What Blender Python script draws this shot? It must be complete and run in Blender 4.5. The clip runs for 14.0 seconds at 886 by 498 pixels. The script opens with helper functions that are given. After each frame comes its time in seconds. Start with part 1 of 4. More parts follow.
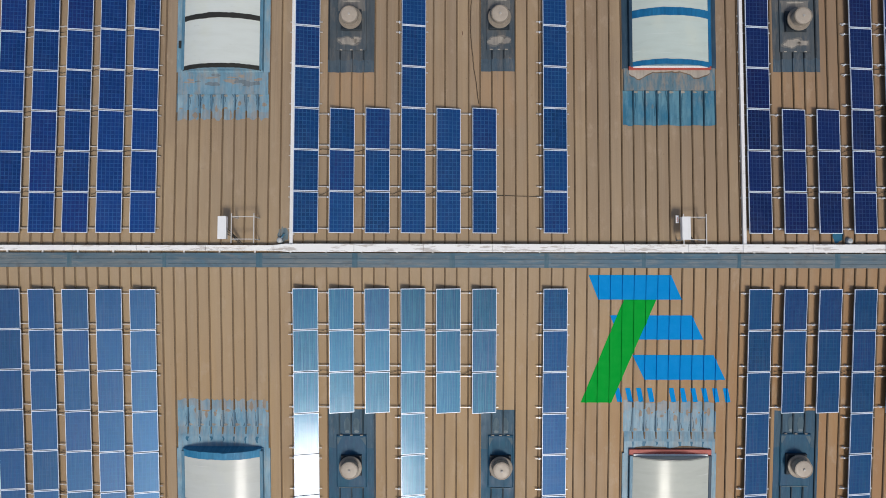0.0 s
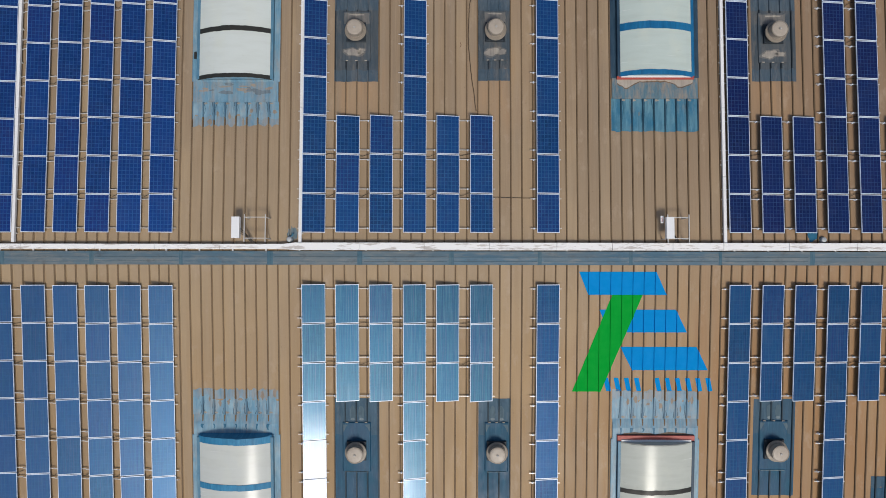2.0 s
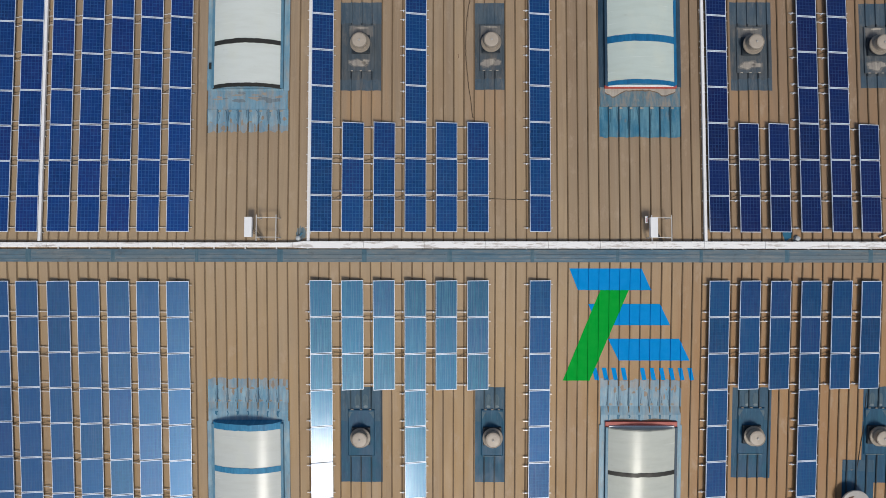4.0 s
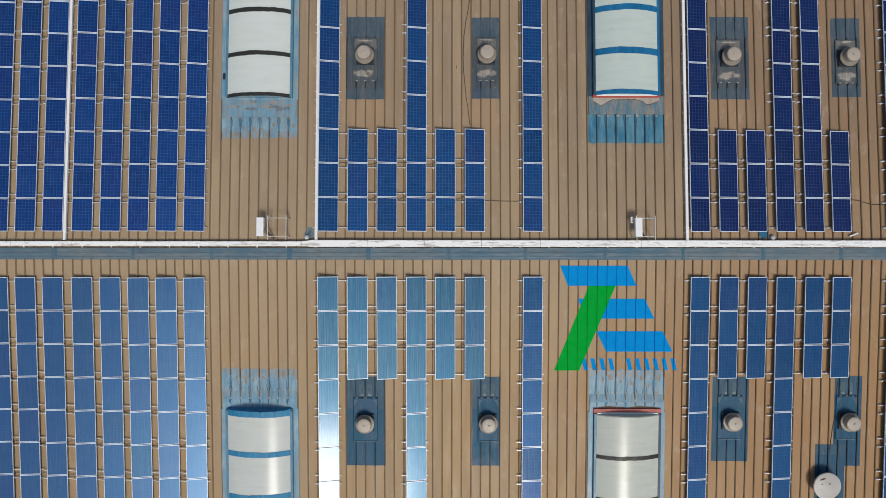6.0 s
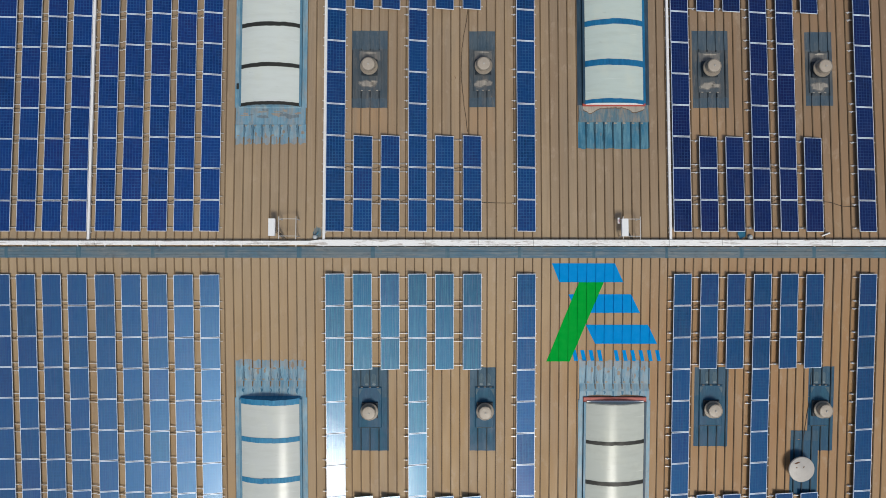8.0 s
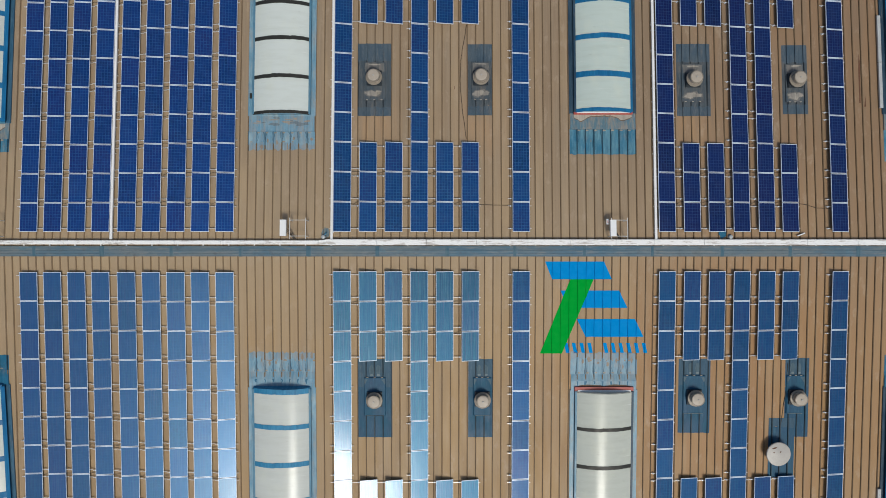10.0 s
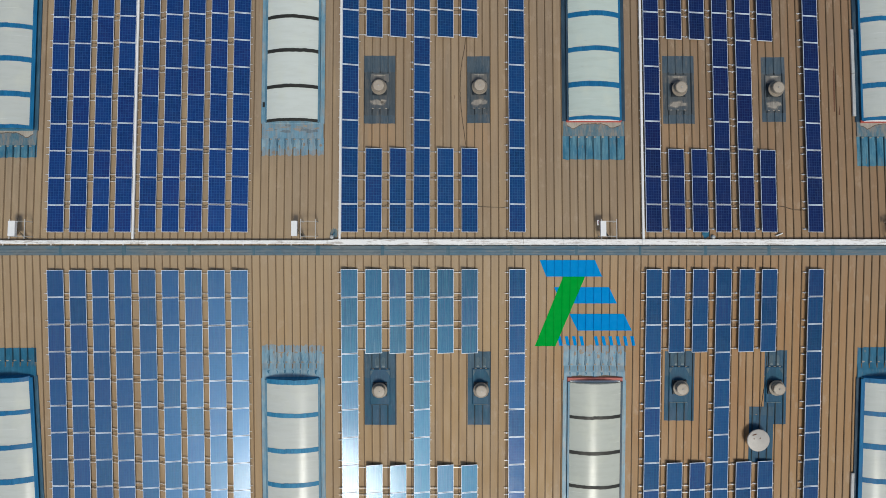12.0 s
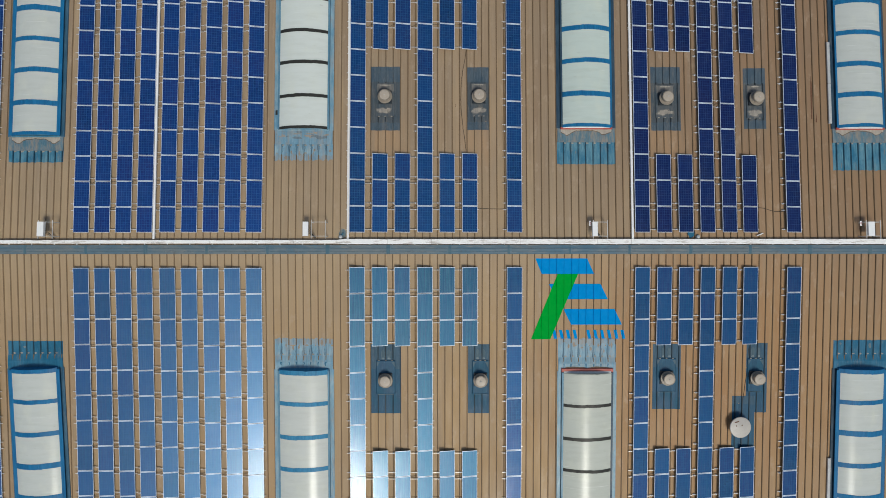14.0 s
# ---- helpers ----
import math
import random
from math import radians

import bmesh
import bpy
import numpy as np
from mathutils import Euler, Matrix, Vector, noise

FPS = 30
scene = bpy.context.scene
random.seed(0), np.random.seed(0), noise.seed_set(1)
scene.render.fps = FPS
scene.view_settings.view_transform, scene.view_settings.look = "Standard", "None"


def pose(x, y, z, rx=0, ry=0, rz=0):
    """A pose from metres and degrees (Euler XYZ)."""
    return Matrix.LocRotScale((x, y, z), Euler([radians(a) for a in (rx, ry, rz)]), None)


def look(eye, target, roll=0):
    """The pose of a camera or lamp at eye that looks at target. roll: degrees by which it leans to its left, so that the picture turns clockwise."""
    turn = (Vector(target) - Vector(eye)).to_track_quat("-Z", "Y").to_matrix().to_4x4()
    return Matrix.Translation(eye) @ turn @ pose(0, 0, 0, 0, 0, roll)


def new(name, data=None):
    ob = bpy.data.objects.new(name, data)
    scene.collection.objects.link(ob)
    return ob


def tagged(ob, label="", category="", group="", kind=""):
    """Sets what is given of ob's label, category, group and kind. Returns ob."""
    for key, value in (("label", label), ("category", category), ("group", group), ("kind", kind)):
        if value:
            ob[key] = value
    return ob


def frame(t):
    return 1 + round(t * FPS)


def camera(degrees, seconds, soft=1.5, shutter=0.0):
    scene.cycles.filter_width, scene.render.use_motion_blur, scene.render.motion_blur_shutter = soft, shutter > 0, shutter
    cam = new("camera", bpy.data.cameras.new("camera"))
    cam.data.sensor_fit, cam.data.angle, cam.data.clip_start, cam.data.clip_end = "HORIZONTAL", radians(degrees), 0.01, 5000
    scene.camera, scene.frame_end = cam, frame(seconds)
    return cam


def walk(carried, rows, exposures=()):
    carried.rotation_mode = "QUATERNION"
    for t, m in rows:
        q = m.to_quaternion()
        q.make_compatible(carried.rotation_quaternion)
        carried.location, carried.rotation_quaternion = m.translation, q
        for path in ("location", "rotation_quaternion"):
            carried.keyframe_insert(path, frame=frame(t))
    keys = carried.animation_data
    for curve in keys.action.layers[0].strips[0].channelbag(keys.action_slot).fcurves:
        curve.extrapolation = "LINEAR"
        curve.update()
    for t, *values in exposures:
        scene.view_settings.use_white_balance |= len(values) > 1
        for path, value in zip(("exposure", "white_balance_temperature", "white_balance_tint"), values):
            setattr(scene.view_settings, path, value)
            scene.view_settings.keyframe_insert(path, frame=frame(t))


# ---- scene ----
# ---- camera and its walk: a drone that rises over the ridge, looking straight down ----
RIDGE = 9.0
cam = camera(76.0, 14.0, soft=0.9)

CAM_X = (0.0, -0.2482, 1.3655, -1.9639, 0.4813)
CAM_Y = (0.4515, -0.4730, -1.0963, 1.9129, -0.9716)
CAM_Z = (22.2539, 9.4606, 5.7052, -3.5437, 1.3898)
CAM_A, CAM_B, CAM_C = (-0.0616, 0.361), (0.3617, -0.6539), (0.0887, -0.1063)


def curve(u, *k):
    return sum(c * u ** i for i, c in enumerate(k))


def drone(t):
    u = t / 14.0
    return pose(curve(u, *CAM_X), curve(u, *CAM_Y), RIDGE + curve(u, *CAM_Z),
                curve(u, *CAM_A), curve(u, *CAM_B), curve(u, *CAM_C))


EXPOSURE = -0.14
walk(cam, [(t * 0.5, drone(t * 0.5)) for t in range(29)], exposures=[(0.0, EXPOSURE, 6500, 10), (5.0, EXPOSURE, 6500, 8.5), (14.0, EXPOSURE - 0.05, 6500, 5)])

# ---- sky and sun: thin bright haze, sun high over the southern slope ----
SUN_WAY = Vector((0.16, -0.57, 1.0)).normalized()
world = bpy.data.worlds.new("sky")
scene.world = world
world.use_nodes = True
wn = world.node_tree.nodes
sky = wn.new("ShaderNodeTexSky")
sky.sky_type = "NISHITA"
sky.sun_disc = False
sky.sun_elevation = math.asin(SUN_WAY.z)
sky.sun_rotation = math.atan2(SUN_WAY.x, SUN_WAY.y)
sky.air_density, sky.dust_density, sky.ozone_density = 1.0, 3.0, 1.0
world.node_tree.links.new(sky.outputs[0], wn["Background"].inputs[0])
wn["Background"].inputs[1].default_value = 0.11
sun = new("sun", bpy.data.lights.new("sun", "SUN"))
sun.data.energy, sun.data.angle, sun.data.color = 2.3, radians(14), (1.0, 0.95, 0.87)
sun.matrix_world = look((0, 0, 0), -SUN_WAY)

# ---- materials ----


class Nodes:
    """A node material with a few short ways to build it."""

    def __init__(self, name, rough=0.5, metal=0.0, spec=0.5):
        self.m = bpy.data.materials.new(name)
        self.m.use_nodes = True
        self.t = self.m.node_tree
        self.b = self.t.nodes["Principled BSDF"]
        self.b.inputs["Roughness"].default_value = rough
        self.b.inputs["Metallic"].default_value = metal
        self.b.inputs["Specular IOR Level"].default_value = spec
        co = self.t.nodes.new("ShaderNodeTexCoord")
        self.ob = co.outputs["Object"]
        self.place = self.t.nodes.new("ShaderNodeNewGeometry").outputs["Position"]
        self.rnd = self.t.nodes.new("ShaderNodeObjectInfo").outputs["Random"]

    def put(self, socket, value):
        if isinstance(value, bpy.types.NodeSocket):
            self.t.links.new(value, socket)
        else:
            socket.default_value = value

    def math(self, op, a, b=0.0, c=0.0):
        n = self.t.nodes.new("ShaderNodeMath")
        n.operation = op
        for s, v in zip(n.inputs, (a, b, c)):
            self.put(s, v)
        return n.outputs[0]

    def noise(self, size=(1, 1, 1), scale=1.0, detail=4.0, rough=0.55, co=None):
        mp = self.t.nodes.new("ShaderNodeMapping")
        mp.inputs["Scale"].default_value = size
        self.t.links.new(co or self.place, mp.inputs["Vector"])
        n = self.t.nodes.new("ShaderNodeTexNoise")
        n.inputs["Scale"].default_value, n.inputs["Detail"].default_value = scale, detail
        n.inputs["Roughness"].default_value = rough
        self.t.links.new(mp.outputs[0], n.inputs["Vector"])
        return n.outputs["Fac"]

    def span(self, fac, lo, hi, a=0.0, b=1.0):
        n = self.t.nodes.new("ShaderNodeMapRange")
        for s, v in zip(n.inputs, (fac, lo, hi, a, b)):
            self.put(s, v)
        return n.outputs[0]

    def mix(self, fac, a, b, kind="MIX"):
        n = self.t.nodes.new("ShaderNodeMix")
        n.data_type, n.blend_type = "RGBA", kind
        self.put(n.inputs[0], fac)
        for s, v in ((n.inputs[6], a), (n.inputs[7], b)):
            self.put(s, (*v, 1.0) if isinstance(v, tuple) else v)
        return n.outputs[2]

    def split(self, vector):
        n = self.t.nodes.new("ShaderNodeSeparateXYZ")
        self.t.links.new(vector, n.inputs[0])
        return n.outputs

    def color(self, value):
        self.put(self.b.inputs["Base Color"], (*value, 1.0) if isinstance(value, tuple) else value)
        return self

    def rough(self, value):
        self.put(self.b.inputs["Roughness"], value)
        return self

    def bump(self, fac, depth, strength=0.6):
        n = self.t.nodes.new("ShaderNodeBump")
        n.inputs["Strength"].default_value, n.inputs["Distance"].default_value = strength, depth
        self.t.links.new(fac, n.inputs["Height"])
        self.t.links.new(n.outputs[0], self.b.inputs["Normal"])
        return self


def plain(name, rgb, rough=0.5, metal=0.0, vary=0.12, scale=3.0):
    """A nearly plain surface with faint dirt at two scales."""
    n = Nodes(name, rough, metal)
    dark = tuple(c * (1 - 2.2 * vary) for c in rgb)
    big = n.span(n.noise(scale=scale), 0.35, 0.7)
    fine = n.span(n.noise(scale=scale * 14, detail=2), 0.4, 0.75)
    n.color(n.mix(n.math("MULTIPLY", n.math("ADD", big, fine), 0.5), rgb, dark))
    n.rough(n.span(big, 0, 1, rough * 0.85, min(1.0, rough * 1.2)))
    return n.m


TAN, TAN_PALE, TAN_RUST = (0.292, 0.215, 0.138), (0.375, 0.276, 0.170), (0.330, 0.200, 0.095)


def tan_color(n):
    """Faded tan coating: sheets a little different, long streaks, pale spots, rusty areas and a painted-in fall-off of
    light.
    """
    base = n.mix(n.span(n.rnd, 0.0, 0.45), (0.282, 0.210, 0.138), TAN)
    base = n.mix(n.span(n.rnd, 0.55, 1.0, 0.0, 0.75), base, TAN_PALE)
    px, py, pz = n.split(n.place)
    # each sheet has paler and browner stretches of its own, cut off sharply at its seams
    own = n.t.nodes.new("ShaderNodeCombineXYZ")
    n.put(own.inputs[0], n.math("MULTIPLY", n.rnd, 60.0))
    n.put(own.inputs[1], n.math("MULTIPLY", py, 0.16))
    stretch = n.noise((1, 1, 1), 1.0, 3, 0.5, own.outputs[0])
    base = n.mix(n.span(stretch, 0.56, 0.66, 0.0, 0.60), base, (0.415, 0.305, 0.180))
    base = n.mix(n.span(stretch, 0.42, 0.32, 0.0, 0.50), base, (0.235, 0.168, 0.108))
    # grey bloom in long lanes that start and stop along the slope
    lane = n.span(n.noise((2.1, 0.16, 1), 1.0, 4, 0.6), 0.44, 0.66)
    base = n.mix(n.math("MULTIPLY", lane, 0.42), base, (0.300, 0.245, 0.180))
    long_streak = n.span(n.noise((5.0, 0.20, 1), 1.0, 5, 0.6), 0.42, 0.72)
    base = n.mix(n.math("MULTIPLY", long_streak, 0.50), base, (0.225, 0.160, 0.102))
    thin = n.span(n.noise((17.0, 0.35, 1), 1.0, 3, 0.6), 0.50, 0.72)
    base = n.mix(n.math("MULTIPLY", thin, 0.22), base, (0.45, 0.335, 0.215))
    # the south slope is mixed towards ochre, most of all eastwards
    southward = n.math("MULTIPLY", n.span(py, 1.0, -5.0), n.span(px, -24.0, 14.0, 0.35, 1.0))
    ochre = n.math("MULTIPLY", southward, n.span(n.noise((1.4, 0.2, 1), 0.8, 4), 0.30, 0.62, 0.35, 1.0))
    base = n.mix(n.math("MULTIPLY", ochre, 0.84), base, (0.385, 0.240, 0.096))
    # brighter towards the ridge and the west: fall-off of light put into the colour
    ridge_bright = n.math("MULTIPLY", n.span(n.math("ABSOLUTE", py), 0.5, 8.0, 1.0, 0.0), n.span(px, -10.0, 20.0, 1.0, 0.40))
    base = n.mix(n.math("MULTIPLY", ridge_bright, 0.42), base, (0.435, 0.325, 0.195))
    # darker brown to the north-east and far east: the same fall-off painted in
    grey = n.math("MAXIMUM", n.math("MULTIPLY", n.span(py, 0.0, 6.0), n.span(px, 2.0, 24.0)), n.math("MULTIPLY", n.span(px, 18.0, 26.0), n.span(py, -6.0, 4.0, 0.30, 1.0)))
    base = n.mix(n.math("MULTIPLY", grey, 0.80), base, (0.178, 0.126, 0.085))
    # iron-stained sheets in the eastern bay
    iron = n.math("MULTIPLY", n.span(px, 9.0, 16.0), n.span(n.noise((2.6, 0.22, 1), 0.9, 4, 0.6), 0.32, 0.60, 0.25, 1.0))
    base = n.mix(n.math("MULTIPLY", iron, 0.45), base, (0.320, 0.178, 0.084))
    warm = n.span(n.noise((1, 0.7, 1), 0.085, 3), 0.50, 0.68)
    base = n.mix(n.math("MULTIPLY", warm, 0.22), base, TAN_RUST)
    # rust washed down the slope round the exhaust
    far = n.math("ADD", n.math("POWER", n.math("DIVIDE", n.math("SUBTRACT", px, 15.5), 11.0), 2.0),
                 n.math("POWER", n.math("DIVIDE", n.math("ADD", py, 7.5), 8.5), 2.0))
    wash = n.math("MULTIPLY", n.span(far, 0.0, 1.3, 1.0, 0.0), n.span(n.noise((3.0, 0.25, 1), 1.0, 4), 0.25, 0.6))
    base = n.mix(n.math("MULTIPLY", wash, 0.80), base, (0.315, 0.166, 0.066))
    # rusty run-off from the ventilators of the shaded slope
    for vx in (-3.8, 2.0, 13.8):
        near = n.math("ADD", n.math("POWER", n.math("DIVIDE", n.math("SUBTRACT", px, vx), 1.5), 2.0),
                      n.math("POWER", n.math("DIVIDE", n.math("SUBTRACT", py, 7.0), 2.2), 2.0))
        run = n.math("MULTIPLY", n.span(near, 0.0, 1.2, 1.0, 0.0), n.span(n.noise((2.5, 0.3, 1), 1.3, 4), 0.3, 0.62))
        base = n.mix(n.math("MULTIPLY", run, 0.55), base, (0.40, 0.245, 0.125))
    spots = n.span(n.noise((1, 0.5, 1), 1.7, 6, 0.68), 0.56, 0.76)
    base = n.mix(n.math("MULTIPLY", spots, 0.58), base, (0.44, 0.345, 0.25))
    specks = n.span(n.noise((1, 0.7, 1), 9.0, 3, 0.6), 0.68, 0.76)
    base = n.mix(n.math("MULTIPLY", specks, 0.35), base, (0.13, 0.085, 0.055))
    grain = n.span(n.noise(scale=26, detail=3), 0.3, 0.75)
    return n.mix(n.math("MULTIPLY", grain, 0.16), base, (0.17, 0.12, 0.08))


def sheet_material():
    n = Nodes("tan_coated_steel", 0.55, 0.0, 0.35)
    n.color(tan_color(n))
    n.rough(n.span(n.noise((2, 0.3, 1), 1.4, 3), 0.3, 0.7, 0.45, 0.7))
    n.bump(n.noise((2.2, 0.5, 1), 1.2, 2), 0.012, 0.35)
    return n.m


def blue_coat(name, fresh, faded, wear, tan=0.0, rough=0.4):
    """Brushed-on waterproof coating, run down and worn through to the tan sheet in places."""
    n = Nodes(name, rough, 0.0, 0.3)
    cloud = n.span(n.noise((1.3, 0.7, 1), 1.3, 6, 0.62), 0.36, 0.66)
    base = n.mix(cloud, fresh, faded)
    streak = n.span(n.noise((9, 0.7, 1), 1.0, 5, 0.62), 0.44, 0.70)
    base = n.mix(n.math("MULTIPLY", streak, 0.55), base, tuple(c * 0.62 for c in fresh))
    milky = n.span(n.noise((6, 0.9, 1), 1.7, 5, 0.65), 0.54, 0.74)
    base = n.mix(n.math("MULTIPLY", milky, 0.30), base, tuple(min(0.6, c * 1.5 + 0.05) for c in faded))
    worn = n.span(n.noise((3.4, 0.9, 1), 1.2, 6, 0.70), 0.52 - wear, 0.80 - wear)
    base = n.mix(n.math("MULTIPLY", worn, tan), base, (0.33, 0.25, 0.175))
    soot = n.span(n.noise((1, 1, 1), 3.1, 5, 0.68), 0.58, 0.72)
    base = n.mix(n.math("MULTIPLY", soot, 0.30), base, tuple(c * 0.4 for c in fresh))
    n.color(base)
    n.rough(n.span(cloud, 0, 1, rough * 0.8, rough * 1.4))
    n.bump(n.noise(scale=7, detail=4), 0.006, 0.4)
    return n.m


def cell_material(name, low, high, glint, streaky, lines, coat_ior, rough=0.50, coat_rough=0.13, sheen=0.06, metal=0.50):
    """Blue polycrystalline cells, six by ten, under glass, with pale uneven grid lines, thin busbars and painted glare
    streaks.
    """
    n = Nodes(name, 0.16, 0.0, 0.5)
    x, y, z = n.split(n.ob)

    def line(v, pitch, half, thin):
        f = n.math("FRACT", n.math("ADD", n.math("DIVIDE", v, pitch), half))
        near = n.math("ABSOLUTE", n.math("SUBTRACT", f, 0.5))
        return n.span(near, 0.5 - 1.4 * thin, 0.5 - 0.5 * thin)

    # every panel has its own offset into the noise
    comb = n.t.nodes.new("ShaderNodeCombineXYZ")
    n.put(comb.inputs[0], x)
    n.put(comb.inputs[1], y)
    n.put(comb.inputs[2], n.math("MULTIPLY", n.rnd, 37.0))
    own = comb.outputs[0]
    grid = n.math("MAXIMUM", line(x, 0.151, 0.0, 0.085), line(y, 0.158, 0.0, 0.080))
    grid = n.math("MULTIPLY", grid, n.span(n.noise((5, 4, 1), 1.0, 3, 0.6, own), 0.30, 0.68, 0.35, 1.0))
    bars = line(n.math("ADD", x, 0.0252), 0.0503, 0.0, 0.050)
    shade = n.mix(n.rnd, low, high)
    # a few panels lean to violet, some are darker
    turn = n.math("FRACT", n.math("MULTIPLY", n.rnd, 7.31))
    shade = n.mix(n.span(turn, 0.72, 0.80, 0.0, 0.55), shade, (low[2] * 0.11, low[1] * 0.58, low[2] * 0.95))
    shade = n.mix(n.span(turn, 0.22, 0.10, 0.0, 0.55), shade, tuple(0.55 * c for c in low))
    # single cells differ in tone
    cell = n.t.nodes.new("ShaderNodeCombineXYZ")
    n.put(cell.inputs[0], n.math("FLOOR", n.math("DIVIDE", x, 0.151)))
    n.put(cell.inputs[1], n.math("FLOOR", n.math("DIVIDE", y, 0.158)))
    n.put(cell.inputs[2], n.math("MULTIPLY", n.rnd, 91.0))
    tone = n.t.nodes.new("ShaderNodeTexWhiteNoise")
    n.put(tone.inputs["Vector"], cell.outputs[0])
    shade = n.mix(n.math("MULTIPLY", tone.outputs["Value"], 0.10 + 0.38 * lines), shade, tuple(1.5 * c for c in high))
    flake = n.noise((1, 1, 1), 22, 2, 0.6, own)
    shade = n.mix(n.span(flake, 0.35, 0.7, 0, 0.30), shade, tuple(1.35 * c for c in high))
    # streaks of glare painted along the busbars, different on every panel
    long_ = n.t.nodes.new("ShaderNodeCombineXYZ")
    n.put(long_.inputs[0], x)
    n.put(long_.inputs[1], n.math("MULTIPLY", y, 0.012))
    n.put(long_.inputs[2], n.math("MULTIPLY", n.rnd, 9.0))
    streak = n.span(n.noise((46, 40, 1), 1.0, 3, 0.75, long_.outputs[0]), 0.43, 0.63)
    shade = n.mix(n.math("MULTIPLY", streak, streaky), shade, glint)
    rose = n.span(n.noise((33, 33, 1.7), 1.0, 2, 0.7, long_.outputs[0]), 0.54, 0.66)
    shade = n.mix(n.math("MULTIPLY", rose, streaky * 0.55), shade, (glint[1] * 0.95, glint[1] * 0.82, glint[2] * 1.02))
    shade = n.mix(n.math("MULTIPLY", grid, lines), shade, (0.045, 0.075 + 2.0 * high[1], 0.12 + 1.4 * high[2]))
    shade = n.mix(n.math("MULTIPLY", bars, 0.30 * lines + 0.08), shade, (0.025, 0.030 + 2.0 * high[1], 0.05 + 1.4 * high[2]))
    # dust that gathers above the lower frame and in blotches
    dust = n.span(n.noise((1.6, 1.1, 1), 1.0, 4, 0.6, own), 0.45, 0.75)
    n.color(n.mix(n.math("MULTIPLY", dust, 0.03), shade, (0.30, 0.28, 0.24)))
    # silicon under its blue coating mirrors the sky in blue; the glass adds a weak white gloss
    n.b.inputs["Metallic"].default_value = metal
    n.b.inputs["Roughness"].default_value = rough
    # the textured, coated glass throws light back with a cyan cast
    n.b.inputs["Specular IOR Level"].default_value = sheen
    n.b.inputs["Specular Tint"].default_value = (0.38, 0.90, 1.0, 1.0)
    n.b.inputs["Coat Weight"].default_value = 0.85
    n.put(n.b.inputs["Coat Roughness"], n.span(n.noise((1, 1, 1), 1.7, 3, 0.55, own), 0.3, 0.7, coat_rough * 0.9, coat_rough * 1.2))
    n.b.inputs["Coat IOR"].default_value = coat_ior
    return n.m


def glazing_material(name, clean, dusty):
    """Milky corrugated fibreglass with dust lines along the curve."""
    n = Nodes(name, 0.30, 0.0, 0.20)
    dirt = n.span(n.noise((0.5, 3.0, 1), 1.3, 5, 0.6), 0.45, 0.75)
    base = n.mix(n.math("MULTIPLY", dirt, 0.30), clean, dusty)
    scratch = n.span(n.noise((0.25, 14, 1), 1.0, 3), 0.66, 0.72)
    base = n.mix(n.math("MULTIPLY", scratch, 0.30), base, (0.82, 0.84, 0.82))
    blot = n.span(n.noise((0.8, 0.5, 1), 1.1, 4, 0.6), 0.50, 0.72)
    base = n.mix(n.math("MULTIPLY", blot, 0.30), base, (0.60, 0.62, 0.50))
    grime = n.span(n.noise((0.6, 2.2, 1), 2.3, 5, 0.68), 0.64, 0.76)
    n.color(n.mix(n.math("MULTIPLY", grime, 0.28), base, (0.22, 0.21, 0.17)))
    n.rough(n.span(n.noise((0.5, 2, 1), 2.0, 3), 0.3, 0.7, 0.18, 0.25))
    return n.m


def trunk_material():
    """White painted sheet metal with rusty scuffs."""
    n = Nodes("white_painted_trunking", 0.42, 0.0, 0.5)
    scuff = n.span(n.noise((0.5, 3.2, 1), 2.0, 6, 0.7), 0.530, 0.610)
    base = n.mix(n.math("MULTIPLY", scuff, 0.70), (0.82, 0.82, 0.80), (0.36, 0.31, 0.27))
    n.color(n.mix(n.span(n.noise(scale=0.6), 0.4, 0.7, 0, 0.15), base, (0.62, 0.60, 0.57)))
    return n.m


def cap_material():
    n = Nodes("weathered_blue_grey_flashing", 0.6, 0.0, 0.5)
    big = n.span(n.noise((0.25, 1.5, 1), 0.8, 5), 0.35, 0.7)
    base = n.mix(big, (0.050, 0.118, 0.172), (0.120, 0.148, 0.158))
    dust = n.span(n.noise((0.8, 6, 1), 1.5, 5, 0.65), 0.48, 0.72)
    base = n.mix(n.math("MULTIPLY", dust, 0.45), base, (0.27, 0.25, 0.21))
    stain = n.span(n.noise((1.6, 2.4, 1), 1.1, 6, 0.70), 0.54, 0.70)
    base = n.mix(n.math("MULTIPLY", stain, 0.55), base, (0.060, 0.066, 0.068))
    patch_ = n.span(n.noise((0.7, 1.8, 1), 1.9, 5, 0.66), 0.58, 0.70)
    n.color(n.mix(n.math("MULTIPLY", patch_, 0.45), base, (0.055, 0.165, 0.235)))
    n.bump(n.noise((0.8, 3, 1), 2.5, 3), 0.008, 0.3)
    return n.m


